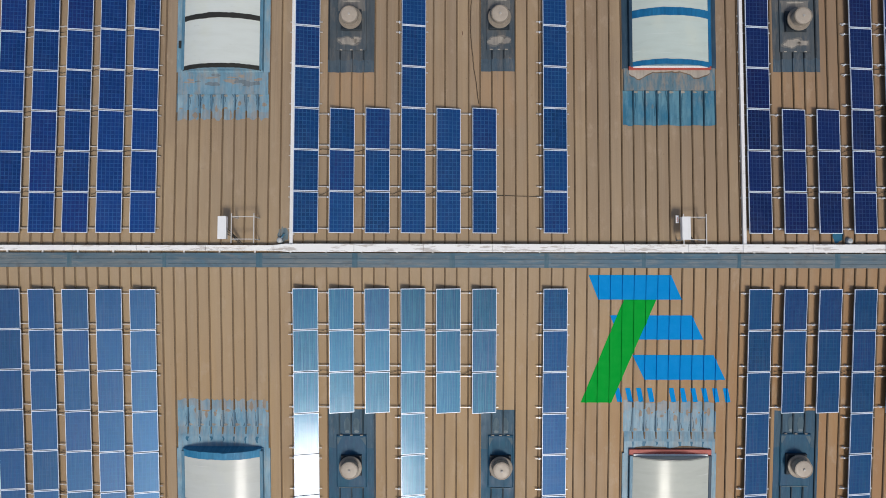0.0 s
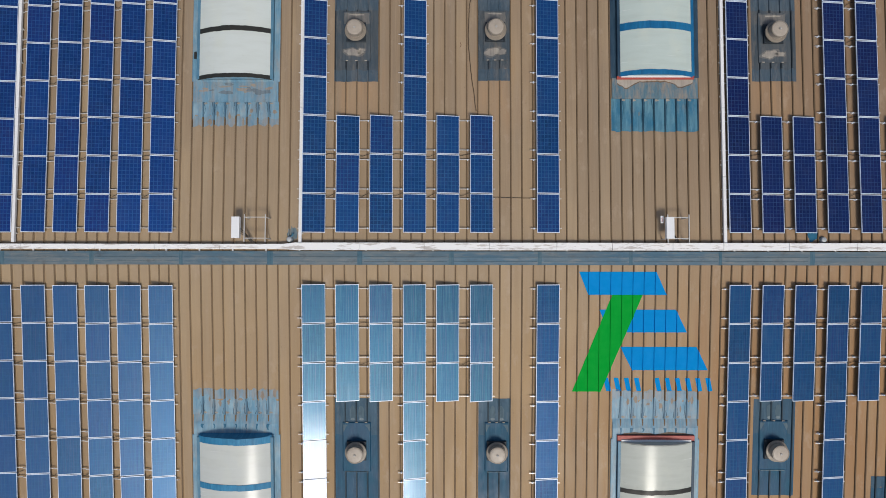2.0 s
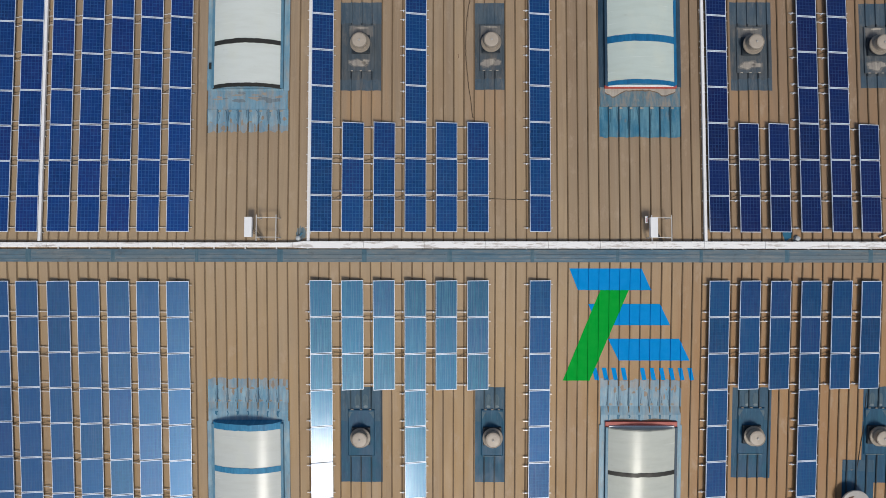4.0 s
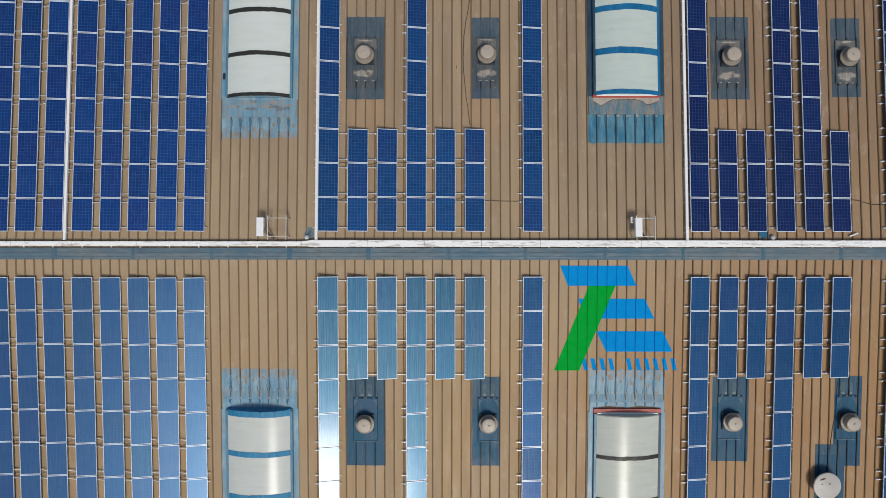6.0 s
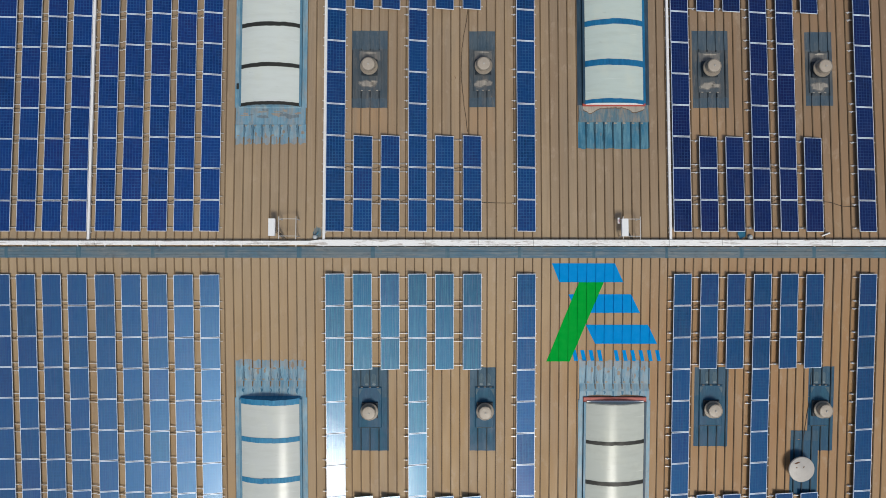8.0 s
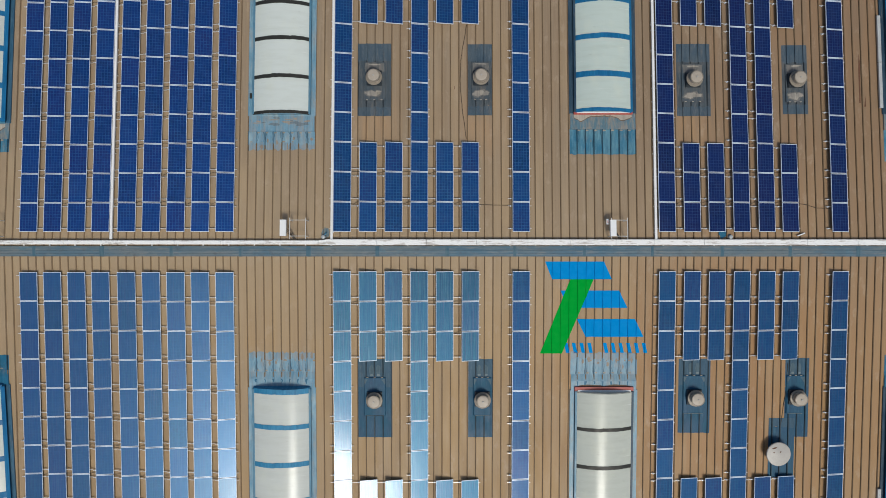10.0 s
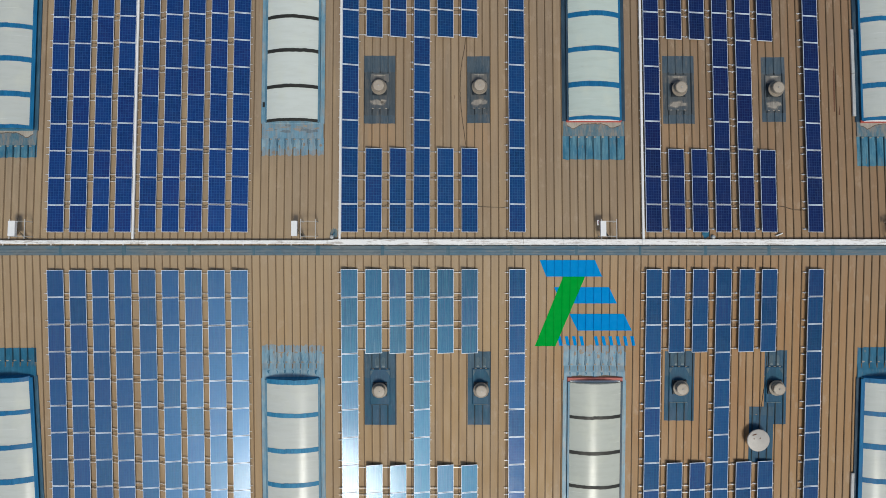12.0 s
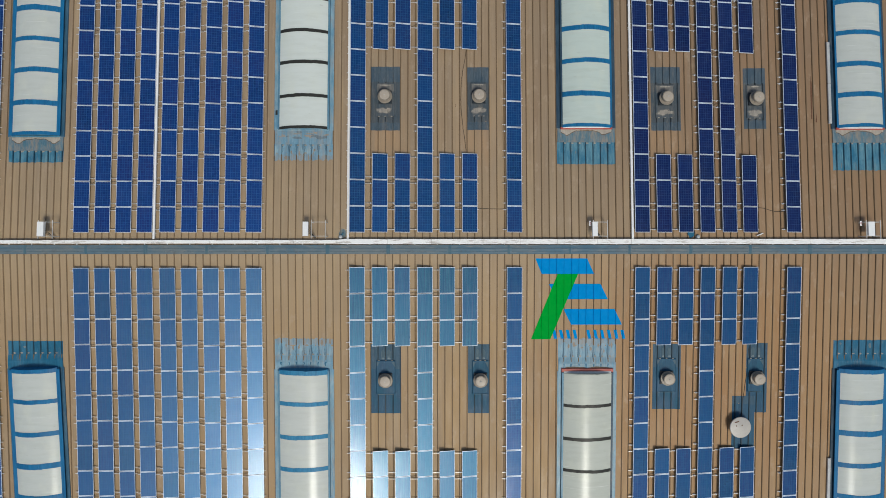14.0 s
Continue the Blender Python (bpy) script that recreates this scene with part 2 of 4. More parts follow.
M_SHEET = sheet_material()
# dark seam colour that also carries the ribs' painted shade
M_SEAM = plain("seam_brown_with_shade", (0.170, 0.118, 0.071), 0.6, 0.0, 0.16, 1.5)
# the last three sets, for the south slope, have sky glare painted in
CELLS = [cell_material("blue_solar_cells", (0.004, 0.030, 0.124), (0.008, 0.049, 0.178), (0.016, 0.090, 0.200), 0.25, 0.62, 1.36),
         cell_material("deep_blue_solar_cells", (0.004, 0.024, 0.130), (0.008, 0.042, 0.195), (0.010, 0.085, 0.205), 0.22, 0.62, 1.36),
         # darkened copy for the north-east block: its dimmer reflection is painted in
         cell_material("shaded_indigo_solar_cells", (0.004, 0.010, 0.068), (0.006, 0.018, 0.102), (0.012, 0.038, 0.140), 0.20, 0.60, 1.36),
         cell_material("glare_cyan_solar_cells", (0.006, 0.042, 0.124), (0.010, 0.060, 0.156), (0.048, 0.176, 0.248), 0.52, 0.10, 1.40, 0.40, 0.13, 0.55, 0.32),
         cell_material("glare_blue_solar_cells", (0.007, 0.034, 0.146), (0.012, 0.052, 0.192), (0.034, 0.125, 0.215), 0.36, 0.14, 1.42, 0.42, 0.18, 0.95, 0.35),
         cell_material("glare_steel_solar_cells", (0.006, 0.038, 0.128), (0.010, 0.056, 0.166), (0.028, 0.118, 0.195), 0.34, 0.18, 1.33)]
CELL_WORDS = ("blue polycrystalline", "deep blue polycrystalline", "shade-darkened indigo polycrystalline", "glare-tinted cyan-blue", "glare-tinted mid-blue polycrystalline", "glare-tinted steel blue polycrystalline")
M_ALU = plain("anodised_aluminium", (0.67, 0.76, 0.89), 0.42, 0.1, 0.06)
M_RAIL = plain("galvanised_rail", (0.68, 0.66, 0.62), 0.42, 0.25, 0.10)
M_GLAZE = glazing_material("milky_fibreglass", (0.57, 0.615, 0.585), (0.43, 0.455, 0.41))
M_GLAZE_GREEN = glazing_material("greenish_fibreglass", (0.475, 0.550, 0.510), (0.36, 0.400, 0.355))
M_GLAZE_SOUTH = glazing_material("slightly_grey_fibreglass", (0.505, 0.530, 0.500), (0.38, 0.39, 0.345))
M_GLAZE_DULL = glazing_material("dulled_fibreglass", (0.475, 0.505, 0.480), (0.36, 0.375, 0.34))
M_GLAZE_GREY = glazing_material("greyed_fibreglass", (0.46, 0.485, 0.435), (0.33, 0.335, 0.29))
M_BAND_SKY = blue_coat("faded_blue_joint_coating", (0.018, 0.165, 0.310), (0.050, 0.225, 0.380), 0.0, 0.0, 0.55)
M_BAND_BLUE = blue_coat("blue_joint_coating", (0.004, 0.108, 0.255), (0.008, 0.145, 0.310), 0.0, 0.0, 0.55)
M_BAND_BLACK = plain("black_bitumen_tape", (0.022, 0.022, 0.017), 0.6, 0.0, 0.2)
M_COAT_PALE = blue_coat("worn_pale_blue_coating", (0.125, 0.270, 0.375), (0.250, 0.375, 0.445), 0.04, 0.65)
M_COAT_PALE_RIB = blue_coat("pale_blue_coating_seam_shade", (0.085, 0.175, 0.250), (0.125, 0.230, 0.300), 0.0, 0.4)
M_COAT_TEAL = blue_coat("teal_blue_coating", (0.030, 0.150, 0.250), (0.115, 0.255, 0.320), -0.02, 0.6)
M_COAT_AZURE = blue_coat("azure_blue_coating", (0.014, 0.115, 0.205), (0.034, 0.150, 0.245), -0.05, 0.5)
M_COAT_TEAL_RIB = blue_coat("teal_coating_seam_shade", (0.012, 0.050, 0.085), (0.022, 0.070, 0.105), -0.10, 0.5)
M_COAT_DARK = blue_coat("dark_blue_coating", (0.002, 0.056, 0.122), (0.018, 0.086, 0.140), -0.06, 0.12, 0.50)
M_COAT_UPPER = blue_coat("grey_blue_coating", (0.014, 0.068, 0.122), (0.050, 0.098, 0.135), -0.04, 0.22, 0.5)
M_COAT_DARK_RIB = blue_coat("dark_coating_seam_shade", (0.010, 0.030, 0.048), (0.018, 0.042, 0.060), -0.12, 0.3, 0.55)
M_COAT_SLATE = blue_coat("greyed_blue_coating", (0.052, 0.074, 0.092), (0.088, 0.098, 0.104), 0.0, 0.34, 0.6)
M_COAT_SLATE_RIB = blue_coat("greyed_coating_darkened", (0.020, 0.028, 0.036), (0.030, 0.038, 0.044), -0.10, 0.4, 0.4)
M_COAT_DUSK = blue_coat("dusty_blue_coating", (0.048, 0.082, 0.115), (0.080, 0.108, 0.130), 0.0, 0.30, 0.6)
M_APRON_PALE = blue_coat("pale_blue_apron_with_bare_patches", (0.120, 0.255, 0.355), (0.200, 0.325, 0.400), 0.06, 0.80)
M_APRON_TEAL = blue_coat("teal_apron_with_bare_patches", (0.065, 0.150, 0.205), (0.105, 0.190, 0.235), 0.10, 0.85)
M_COAT_WASH = blue_coat("faded_blue_wash", (0.150, 0.260, 0.340), (0.245, 0.325, 0.365), 0.10, 0.65)
M_KERB = blue_coat("blue_kerb_coating", (0.070, 0.185, 0.275), (0.125, 0.250, 0.330), -0.06, 0.5)
M_KERB_MID = blue_coat("mid_blue_kerb_coating", (0.030, 0.095, 0.160), (0.060, 0.135, 0.200), -0.06, 0.4)
# darkened kerb colour: the shade on the eastern kerbs is painted in
M_KERB_SHADE = blue_coat("navy_kerb_shade", (0.020, 0.048, 0.080), (0.034, 0.070, 0.105), -0.06, 0.4)
# each coat's darker copy for the seams: rib shade put into the colour
RIB_COAT = {M_COAT_AZURE: M_COAT_TEAL_RIB, M_COAT_PALE: M_COAT_PALE_RIB, M_COAT_TEAL: M_COAT_TEAL_RIB, M_COAT_DARK: M_COAT_DARK_RIB, M_COAT_UPPER: M_COAT_DARK_RIB, M_COAT_SLATE: M_COAT_SLATE_RIB, M_COAT_WASH: M_SEAM}
M_RED = plain("faded_red_edge", (0.42, 0.075, 0.055), 0.5, 0.0, 0.15)
M_TRUNK = trunk_material()
M_BRANCH = plain("white_painted_branch", (0.80, 0.80, 0.79), 0.42, 0.0, 0.07, 1.2)
M_CAP = cap_material()
M_CAP_BLUE = blue_coat("blue_sealed_lap", (0.040, 0.110, 0.160), (0.090, 0.145, 0.170), -0.05, 0.3, 0.6)
M_CAP_DARK = plain("dark_fold_line", (0.045, 0.078, 0.100), 0.8)
M_BEIGE = plain("aged_cream_plastic", (0.405, 0.35, 0.285), 0.5, 0.0, 0.10, 5)
M_BEIGE_DARK = plain("darker_cream_plastic", (0.25, 0.215, 0.17), 0.5, 0.0, 0.15, 5)
M_DISH = plain("off_white_enamel", (0.43, 0.405, 0.37), 0.45, 0.0, 0.10, 2.5)
M_BOX = plain("white_powder_coat", (0.78, 0.79, 0.79), 0.4, 0.0, 0.04)
M_OUTLET = plain("dull_grey_plastic", (0.42, 0.45, 0.46), 0.5, 0.0, 0.12, 6)
M_COAT_SPLASH = blue_coat("splashed_pale_coating", (0.07, 0.135, 0.175), (0.17, 0.22, 0.235), 0.08, 0.7, 0.6)
M_DULL = plain("dulled_white_paint", (0.46, 0.47, 0.47), 0.5, 0.0, 0.14, 2.0)
M_STEEL = plain("galvanised_steel", (0.62, 0.61, 0.58), 0.45, 0.15, 0.12)
M_ROPE = plain("sun_bleached_brown_cable", (0.085, 0.055, 0.030), 0.7, 0.0, 0.2, 4)
M_CABLE = plain("black_cable", (0.02, 0.018, 0.016), 0.6)
M_PUTTY = blue_coat("dried_pale_sealant", (0.33, 0.295, 0.25), (0.42, 0.38, 0.32), 0.0, 0.0, 0.8)
M_FAINT_PALE = blue_coat("faint_pale_coating", (0.040, 0.090, 0.125), (0.085, 0.130, 0.155), 0.0, 0.1, 0.55)
M_HAZE = blue_coat("thin_pale_coating", (0.10, 0.155, 0.185), (0.20, 0.235, 0.245), 0.0, 0.0, 0.6)
M_SMEAR_THIN = blue_coat("thin_grey_smear", (0.115, 0.120, 0.120), (0.185, 0.175, 0.160), 0.0, 0.3, 0.8)
M_SMEAR = blue_coat("thin_sealant_smear", (0.22, 0.205, 0.185), (0.40, 0.36, 0.30), 0.0, 0.0, 0.8)
M_BROWN_PATCH = blue_coat("dark_brown_patch", (0.10, 0.075, 0.062), (0.19, 0.135, 0.09), 0.0, 0.3, 0.7)
M_RUN_SLATE = blue_coat("slate_blue_run", (0.055, 0.115, 0.165), (0.100, 0.170, 0.225), 0.0, 0.2, 0.5)
M_BARE_SAND = blue_coat("sand_coloured_bare_patch", (0.33, 0.265, 0.205), (0.25, 0.255, 0.250), 0.0, 0.2, 0.7)
M_GRIME = blue_coat("blue_grey_grime", (0.125, 0.165, 0.195), (0.180, 0.230, 0.260), 0.0, 0.2, 0.7)
M_RUN_TEAL = blue_coat("teal_run", (0.022, 0.090, 0.145), (0.040, 0.125, 0.180), 0.0, 0.2, 0.5)
M_BARE_TAN = blue_coat("bare_tan_spot", (0.25, 0.205, 0.160), (0.31, 0.255, 0.200), 0.0, 0.0, 0.6)
M_RUST = plain("rust_brown", (0.14, 0.06, 0.03), 0.8, 0.0, 0.2, 6)
M_MARK_BLUE = plain("bright_blue_paint", (0.001, 0.235, 0.58), 0.9, 0.0, 0.05)
M_MARK_GREEN = plain("bright_green_paint", (0.001, 0.315, 0.032), 0.9, 0.0, 0.05)
for mt in (M_MARK_BLUE, M_MARK_GREEN, M_SEAM):
    mt.node_tree.nodes["Principled BSDF"].inputs["Specular IOR Level"].default_value = 0.12
M_WALL = plain("cream_wall_cladding", (0.45, 0.42, 0.37), 0.7)
M_GROUND = plain("grey_yard_concrete", (0.26, 0.25, 0.23), 0.85, 0.0, 0.15, 0.3)

# ---- mesh tools ----


def mesh_of(name, verts, faces, mats, index=None, smooth=False):
    me = bpy.data.meshes.new(name)
    me.from_pydata([tuple(v) for v in verts], [], faces)
    for mt in mats:
        me.materials.append(mt)
    if index is not None:
        me.polygons.foreach_set("material_index", index)
    if smooth:
        me.polygons.foreach_set("use_smooth", [True] * len(me.polygons))
    me.update()
    return me


class Shape:
    """Collects boxes, rings and strips into one mesh."""

    def __init__(self):
        self.v, self.f, self.i = [], [], []

    def add(self, verts, faces, slot=0):
        k = len(self.v)
        self.v += [tuple(p) for p in verts]
        self.f += [tuple(a + k for a in fc) for fc in faces]
        self.i += [slot] * len(faces)
        return self

    def box(self, x0, x1, y0, y1, z0, z1, slot=0, cut=0.0):
        """A box; cut bevels its upper edges."""
        c = cut
        v = [(x0, y0, z0), (x1, y0, z0), (x1, y1, z0), (x0, y1, z0)]
        if c:
            v += [(x0, y0, z1 - c), (x1, y0, z1 - c), (x1, y1, z1 - c), (x0, y1, z1 - c)]
        v += [(x0 + c, y0 + c, z1), (x1 - c, y0 + c, z1), (x1 - c, y1 - c, z1), (x0 + c, y1 - c, z1)]
        f = [(3, 2, 1, 0)]
        for lo in range(0, len(v) - 4, 4):
            f += [(lo + a, lo + (a + 1) % 4, lo + 4 + (a + 1) % 4, lo + 4 + a) for a in range(4)]
        top = len(v) - 4
        f.append((top, top + 1, top + 2, top + 3))
        return self.add(v, f, slot)

    def lathe(self, rings, n=28, slot=0, at=(0, 0, 0)):
        """Rings of (radius, height), closed at both ends."""
        v = [(at[0] + r * math.cos(2 * math.pi * a / n), at[1] + r * math.sin(2 * math.pi * a / n), at[2] + z)
             for r, z in rings for a in range(n)]
        f = [(k * n + a, k * n + (a + 1) % n, (k + 1) * n + (a + 1) % n, (k + 1) * n + a)
             for k in range(len(rings) - 1) for a in range(n)]
        f.append(tuple(reversed(range(n))))
        f.append(tuple((len(rings) - 1) * n + a for a in range(n)))
        return self.add(v, f, slot)

    def tube(self, points, r, n=6, slot=0):
        pts = [Vector(p) for p in points]
        v = []
        for k, p in enumerate(pts):
            way = (pts[min(k + 1, len(pts) - 1)] - pts[max(k - 1, 0)]).normalized()
            side = way.orthogonal().normalized() if abs(way.z) > 0.95 else way.cross(Vector((0, 0, 1))).normalized()
            up = side.cross(way)
            v += [p + r * (math.cos(2 * math.pi * a / n) * side + math.sin(2 * math.pi * a / n) * up) for a in range(n)]
        f = [(k * n + a, k * n + (a + 1) % n, (k + 1) * n + (a + 1) % n, (k + 1) * n + a)
             for k in range(len(pts) - 1) for a in range(n)]
        f.append(tuple(range(n)))
        f.append(tuple((len(pts) - 1) * n + a for a in reversed(range(n))))
        return self.add(v, f, slot)

    def mesh(self, name, *mats, smooth=False):
        me = mesh_of(name, self.v, self.f, mats, self.i)
        if smooth:
            me.polygons.foreach_set("use_smooth", [True] * len(me.polygons))
            me.set_sharp_from_angle(angle=radians(35))
        return me


def part(name, me, parent, m=None, label=""):
    """A mesh as one part of a thing, or of one of its parts."""
    ob = new(name, me)
    ob.parent = parent
    ob.matrix_basis = m or Matrix()
    return tagged(ob, label)


FALL = 0.043
NORTH, SOUTH = 1, -1


def slope(side, x=0.0, y=0.0, h=0.0, turn=0.0):
    """A pose on one slope of the roof: x along the ridge, y down the slope (negative to the south), h above the sheets."""
    return (Matrix.Translation((0, 0, RIDGE)) @ Matrix.Rotation(-side * math.atan(FALL), 4, "X")
            @ Matrix.Translation((x, y, h)) @ Matrix.Rotation(radians(turn), 4, "Z"))


def thing(name, m, label, category, group="", kind=""):
    ob = new(name)
    ob.empty_display_size = 0.2
    ob.matrix_basis = m
    return tagged(ob, label, category, group, kind)


def lone(name, me, m, label, category, group="", kind=""):
    ob = new(name, me)
    ob.matrix_basis = m
    return tagged(ob, label, category, group, kind)


# ---- the roof: seamed sheets on two shallow slopes ----
RIB, RIB_W, RIB_H = 0.4655, 0.066, 0.054
EAVE = 23.0
# seam count and place along the ridge; the spacing tightens towards both ends to fit the camera's view
LAID = [(-50, -33.10), (-40, -28.75), (-27, -23.09), (-24, -21.79), (-21, -20.48), (-18, -19.17), (-15, -17.76), (-12, -16.42),
        (-9, -15.08), (-6, -13.75), (-3, -12.43), (0, -11.21), (10, -6.58), (39, 6.92), (48, 11.09), (50, 11.92), (53, 13.27),
        (56, 14.62), (59, 15.97), (62, 17.34), (65, 18.63), (73, 22.30), (84, 27.30), (97, 33.20)]
RIBS = [float(v) for v in np.interp(range(-50, 98), [a for a, _ in LAID], [v for _, v in LAID])]
ROOF_W, ROOF_E = RIBS[0], RIBS[-1]


def lift(x):
    """Height of the sheet's surface above the pan at x."""
    d = min(abs(x - r) for r in RIBS)
    if d <= RIB_W * 0.34:
        return RIB_H
    if d >= RIB_W * 0.5:
        return 0.0
    return RIB_H * (RIB_W * 0.5 - d) / (RIB_W * 0.16)


def breaks(x0, x1):
    out = {x0, x1}
    for c in RIBS:
        out.update(b for b in (c - RIB_W * 0.5, c - RIB_W * 0.34, c + RIB_W * 0.34, c + RIB_W * 0.5) if x0 < b < x1)
    return sorted(out)


def clip(poly, x, keep):
    """The part of a flat polygon on one side of the line at x."""
    out = []
    for a, b in zip(poly, poly[1:] + poly[:1]):
        ia, ib = (a[0] - x) * keep >= 0, (b[0] - x) * keep >= 0
        if ia:
            out.append(a)
        if ia != ib:
            s = (x - a[0]) / (b[0] - a[0])
            out.append((x, a[1] + s * (b[1] - a[1])))
    return out


def drape(name, poly, mat, proud=0.004):
    """A coat of paint with that outline, lying over the pans and ribs as one sheet."""
    xs = breaks(min(p[0] for p in poly), max(p[0] for p in poly))
    at, verts, faces, slots = {}, [], [], []
    for a, b in zip(xs, xs[1:]):
        piece = clip(clip(poly, a, 1), b, -1)
        if b - a < 1e-5 or len(piece) < 3:
            continue
        za, zb = lift(a + 1e-6), lift(b - 1e-6)
        area = sum(p[0] * q[1] - q[0] * p[1] for p, q in zip(piece, piece[1:] + piece[:1]))
        ring = []
        for x, y in piece:
            key = (round(x, 4), round(y, 4))
            if key not in at:
                at[key] = len(verts)
                verts.append((x, y, za + (zb - za) * (x - a) / (b - a) + proud))
            if at[key] not in ring:
                ring.append(at[key])
        if len(ring) > 2:
            faces.append(ring if area > 0 else ring[::-1])
            # faces on a seam get the copy with shade painted in
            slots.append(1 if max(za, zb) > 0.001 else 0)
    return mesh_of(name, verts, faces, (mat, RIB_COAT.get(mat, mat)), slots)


def ragged(x0, x1, y0, y1, seed, rough_y0=0.0, rough_y1=0.0, step=0.17):
    """A rectangle whose ends are brushed unevenly."""
    rng = random.Random(seed)
    n = max(2, round((x1 - x0) / step))
    lo = [(x0 + (x1 - x0) * k / n, y0 + rng.uniform(-rough_y0, rough_y0)) for k in range(n + 1)]
    hi = [(x0 + (x1 - x0) * k / n, y1 + rng.uniform(-rough_y1, rough_y1)) for k in range(n + 1)]
    return lo + hi[::-1]


def sheet_mesh():
    """One roofing sheet: its seam at x = 0 and the pan to its right, with a real thickness."""
    xs = [(-RIB_W * 0.5, 0.0), (-RIB_W * 0.34, RIB_H), (RIB_W * 0.34, RIB_H), (RIB_W * 0.5, 0.0), (RIB - RIB_W * 0.5, 0.0)]
    v, f, idx = [], [], []
    for y in (0.0, EAVE):
        for dz in (0.0, -0.012):
            v += [(x, y, z + dz) for x, z in xs]
    n = len(xs)
    for k in range(n - 1):
        f.append((k, k + 1, 2 * n + k + 1, 2 * n + k))
        f.append((n + k + 1, n + k, 3 * n + k, 3 * n + k + 1))
        # west flank and top are dark, east flank is not: shade painted in
        idx += [1 if k < 2 else 0] * 2
    f += [(0, n, n + 1, 1), (1, n + 1, n + 2, 2), (2, n + 2, n + 3, 3), (3, n + 3, n + 4, 4)]
    f += [(2 * n + k + 1, 3 * n + k + 1, 3 * n + k, 2 * n + k) for k in range(n - 1)]
    idx += [0] * 8
    return mesh_of("roof_sheet", v, f, (M_SHEET, M_SEAM), idx)


SLOPES = {}
for side, word in ((NORTH, "north"), (SOUTH, "south")):
    SLOPES[side] = thing("roof_" + word, slope(side), "shallow tan steel roof slope with raised standing seams", "roof", kind="structure")

# ---- building under the roof, and the yard ----
eave_z = RIDGE - FALL * EAVE - 0.05
s = Shape()
s.box(-900, 900, -900, 900, -0.4, 0.0)
lone("ground", s.mesh("ground", M_GROUND), Matrix(), "flat grey concrete yard round the hall", "ground", kind="structure")
for word, box in (("north", (ROOF_W, ROOF_E, EAVE - 0.5, EAVE - 0.2)), ("south", (ROOF_W, ROOF_E, -EAVE + 0.2, -EAVE + 0.5)),
                  ("east", (ROOF_E - 0.3, ROOF_E, -EAVE + 0.5, EAVE - 0.5)), ("west", (ROOF_W, ROOF_W + 0.3, -EAVE + 0.5, EAVE - 0.5))):
    s = Shape()
    s.box(*box, 0.0, eave_z - 0.05)
    if word in ("east", "west"):
        x0, x1, y0, y1 = box
        z0, z1 = eave_z - 0.05, RIDGE - 0.08
        s.add([(x, y, z) for x in (x0, x1) for y, z in ((y0, z0), (y1, z0), (0, z1))], [(0, 2, 1), (3, 4, 5), (0, 3, 5, 2), (1, 2, 5, 4)])
    lone("wall_" + word, s.mesh("wall", M_WALL), Matrix(), "cream clad outer wall of the hall", "wall", kind="structure")

# ---- ridge flashing with blue sealed laps ----
cap_n, cap_s = 0.262, -0.295
cap = thing("ridge_cap", Matrix.Translation((0, 0, RIDGE)), "weathered blue-grey ridge flashing with sealed laps", "ridge cap", kind="structure")
rng_cap = random.Random(9)
LAPS = [-11.06 + 3.75 * k for k in range(-5, 12)]
for a, b in zip(LAPS, LAPS[1:]):
    prof = [(cap_s - 0.012, -0.012), (cap_s, 0.078), (-0.03, 0.096), (0.0, 0.098), (0.03, 0.096), (cap_n, 0.078), (cap_n + 0.012, -0.012)]
    v = [(x, y, z) for x in (a, b - 0.004) for y, z in prof]
    n = len(prof)
    f = [(k + 1, k, n + k, n + k + 1) for k in range(n - 1)] + [tuple(range(n)), tuple(reversed(range(n, 2 * n)))]
    part("flashing", mesh_of("flashing", v, f, (M_CAP,)), cap)
for a, b in zip(LAPS, LAPS[1:]):
    for y, z in ((0.035, 0.095), (-0.150, 0.087)):
        s = Shape()
        jog = rng_cap.uniform(-0.012, 0.012)
        s.box(a + 0.14, b - 0.14, y + jog - 0.008, y + jog + 0.008, z - 0.004, z + 0.0045)
        part("seam_line", s.mesh("seam_line", M_CAP_DARK), cap, label="dark folded seam")
for a in LAPS[1:-1]:
    w = rng_cap.uniform(0.07, 0.13)
    a = a + rng_cap.uniform(-0.04, 0.04)
    prof = [(cap_s - 0.016, -0.010), (cap_s - 0.003, 0.083), (-0.03, 0.101), (0.0, 0.103), (0.03, 0.101), (cap_n, 0.083)]
    v = [(x, y, z) for x in (a - w, a + w) for y, z in prof]
    n = len(prof)
    f = [(k + 1, k, n + k, n + k + 1) for k in range(n - 1)] + [tuple(range(n)), tuple(reversed(range(n, 2 * n)))]
    part("lap_seal", mesh_of("lap_seal", v, f, (M_CAP_BLUE,)), cap, label="dark blue sealed lap joint")

# ---- white cable trunking along the ridge and down the north slope ----


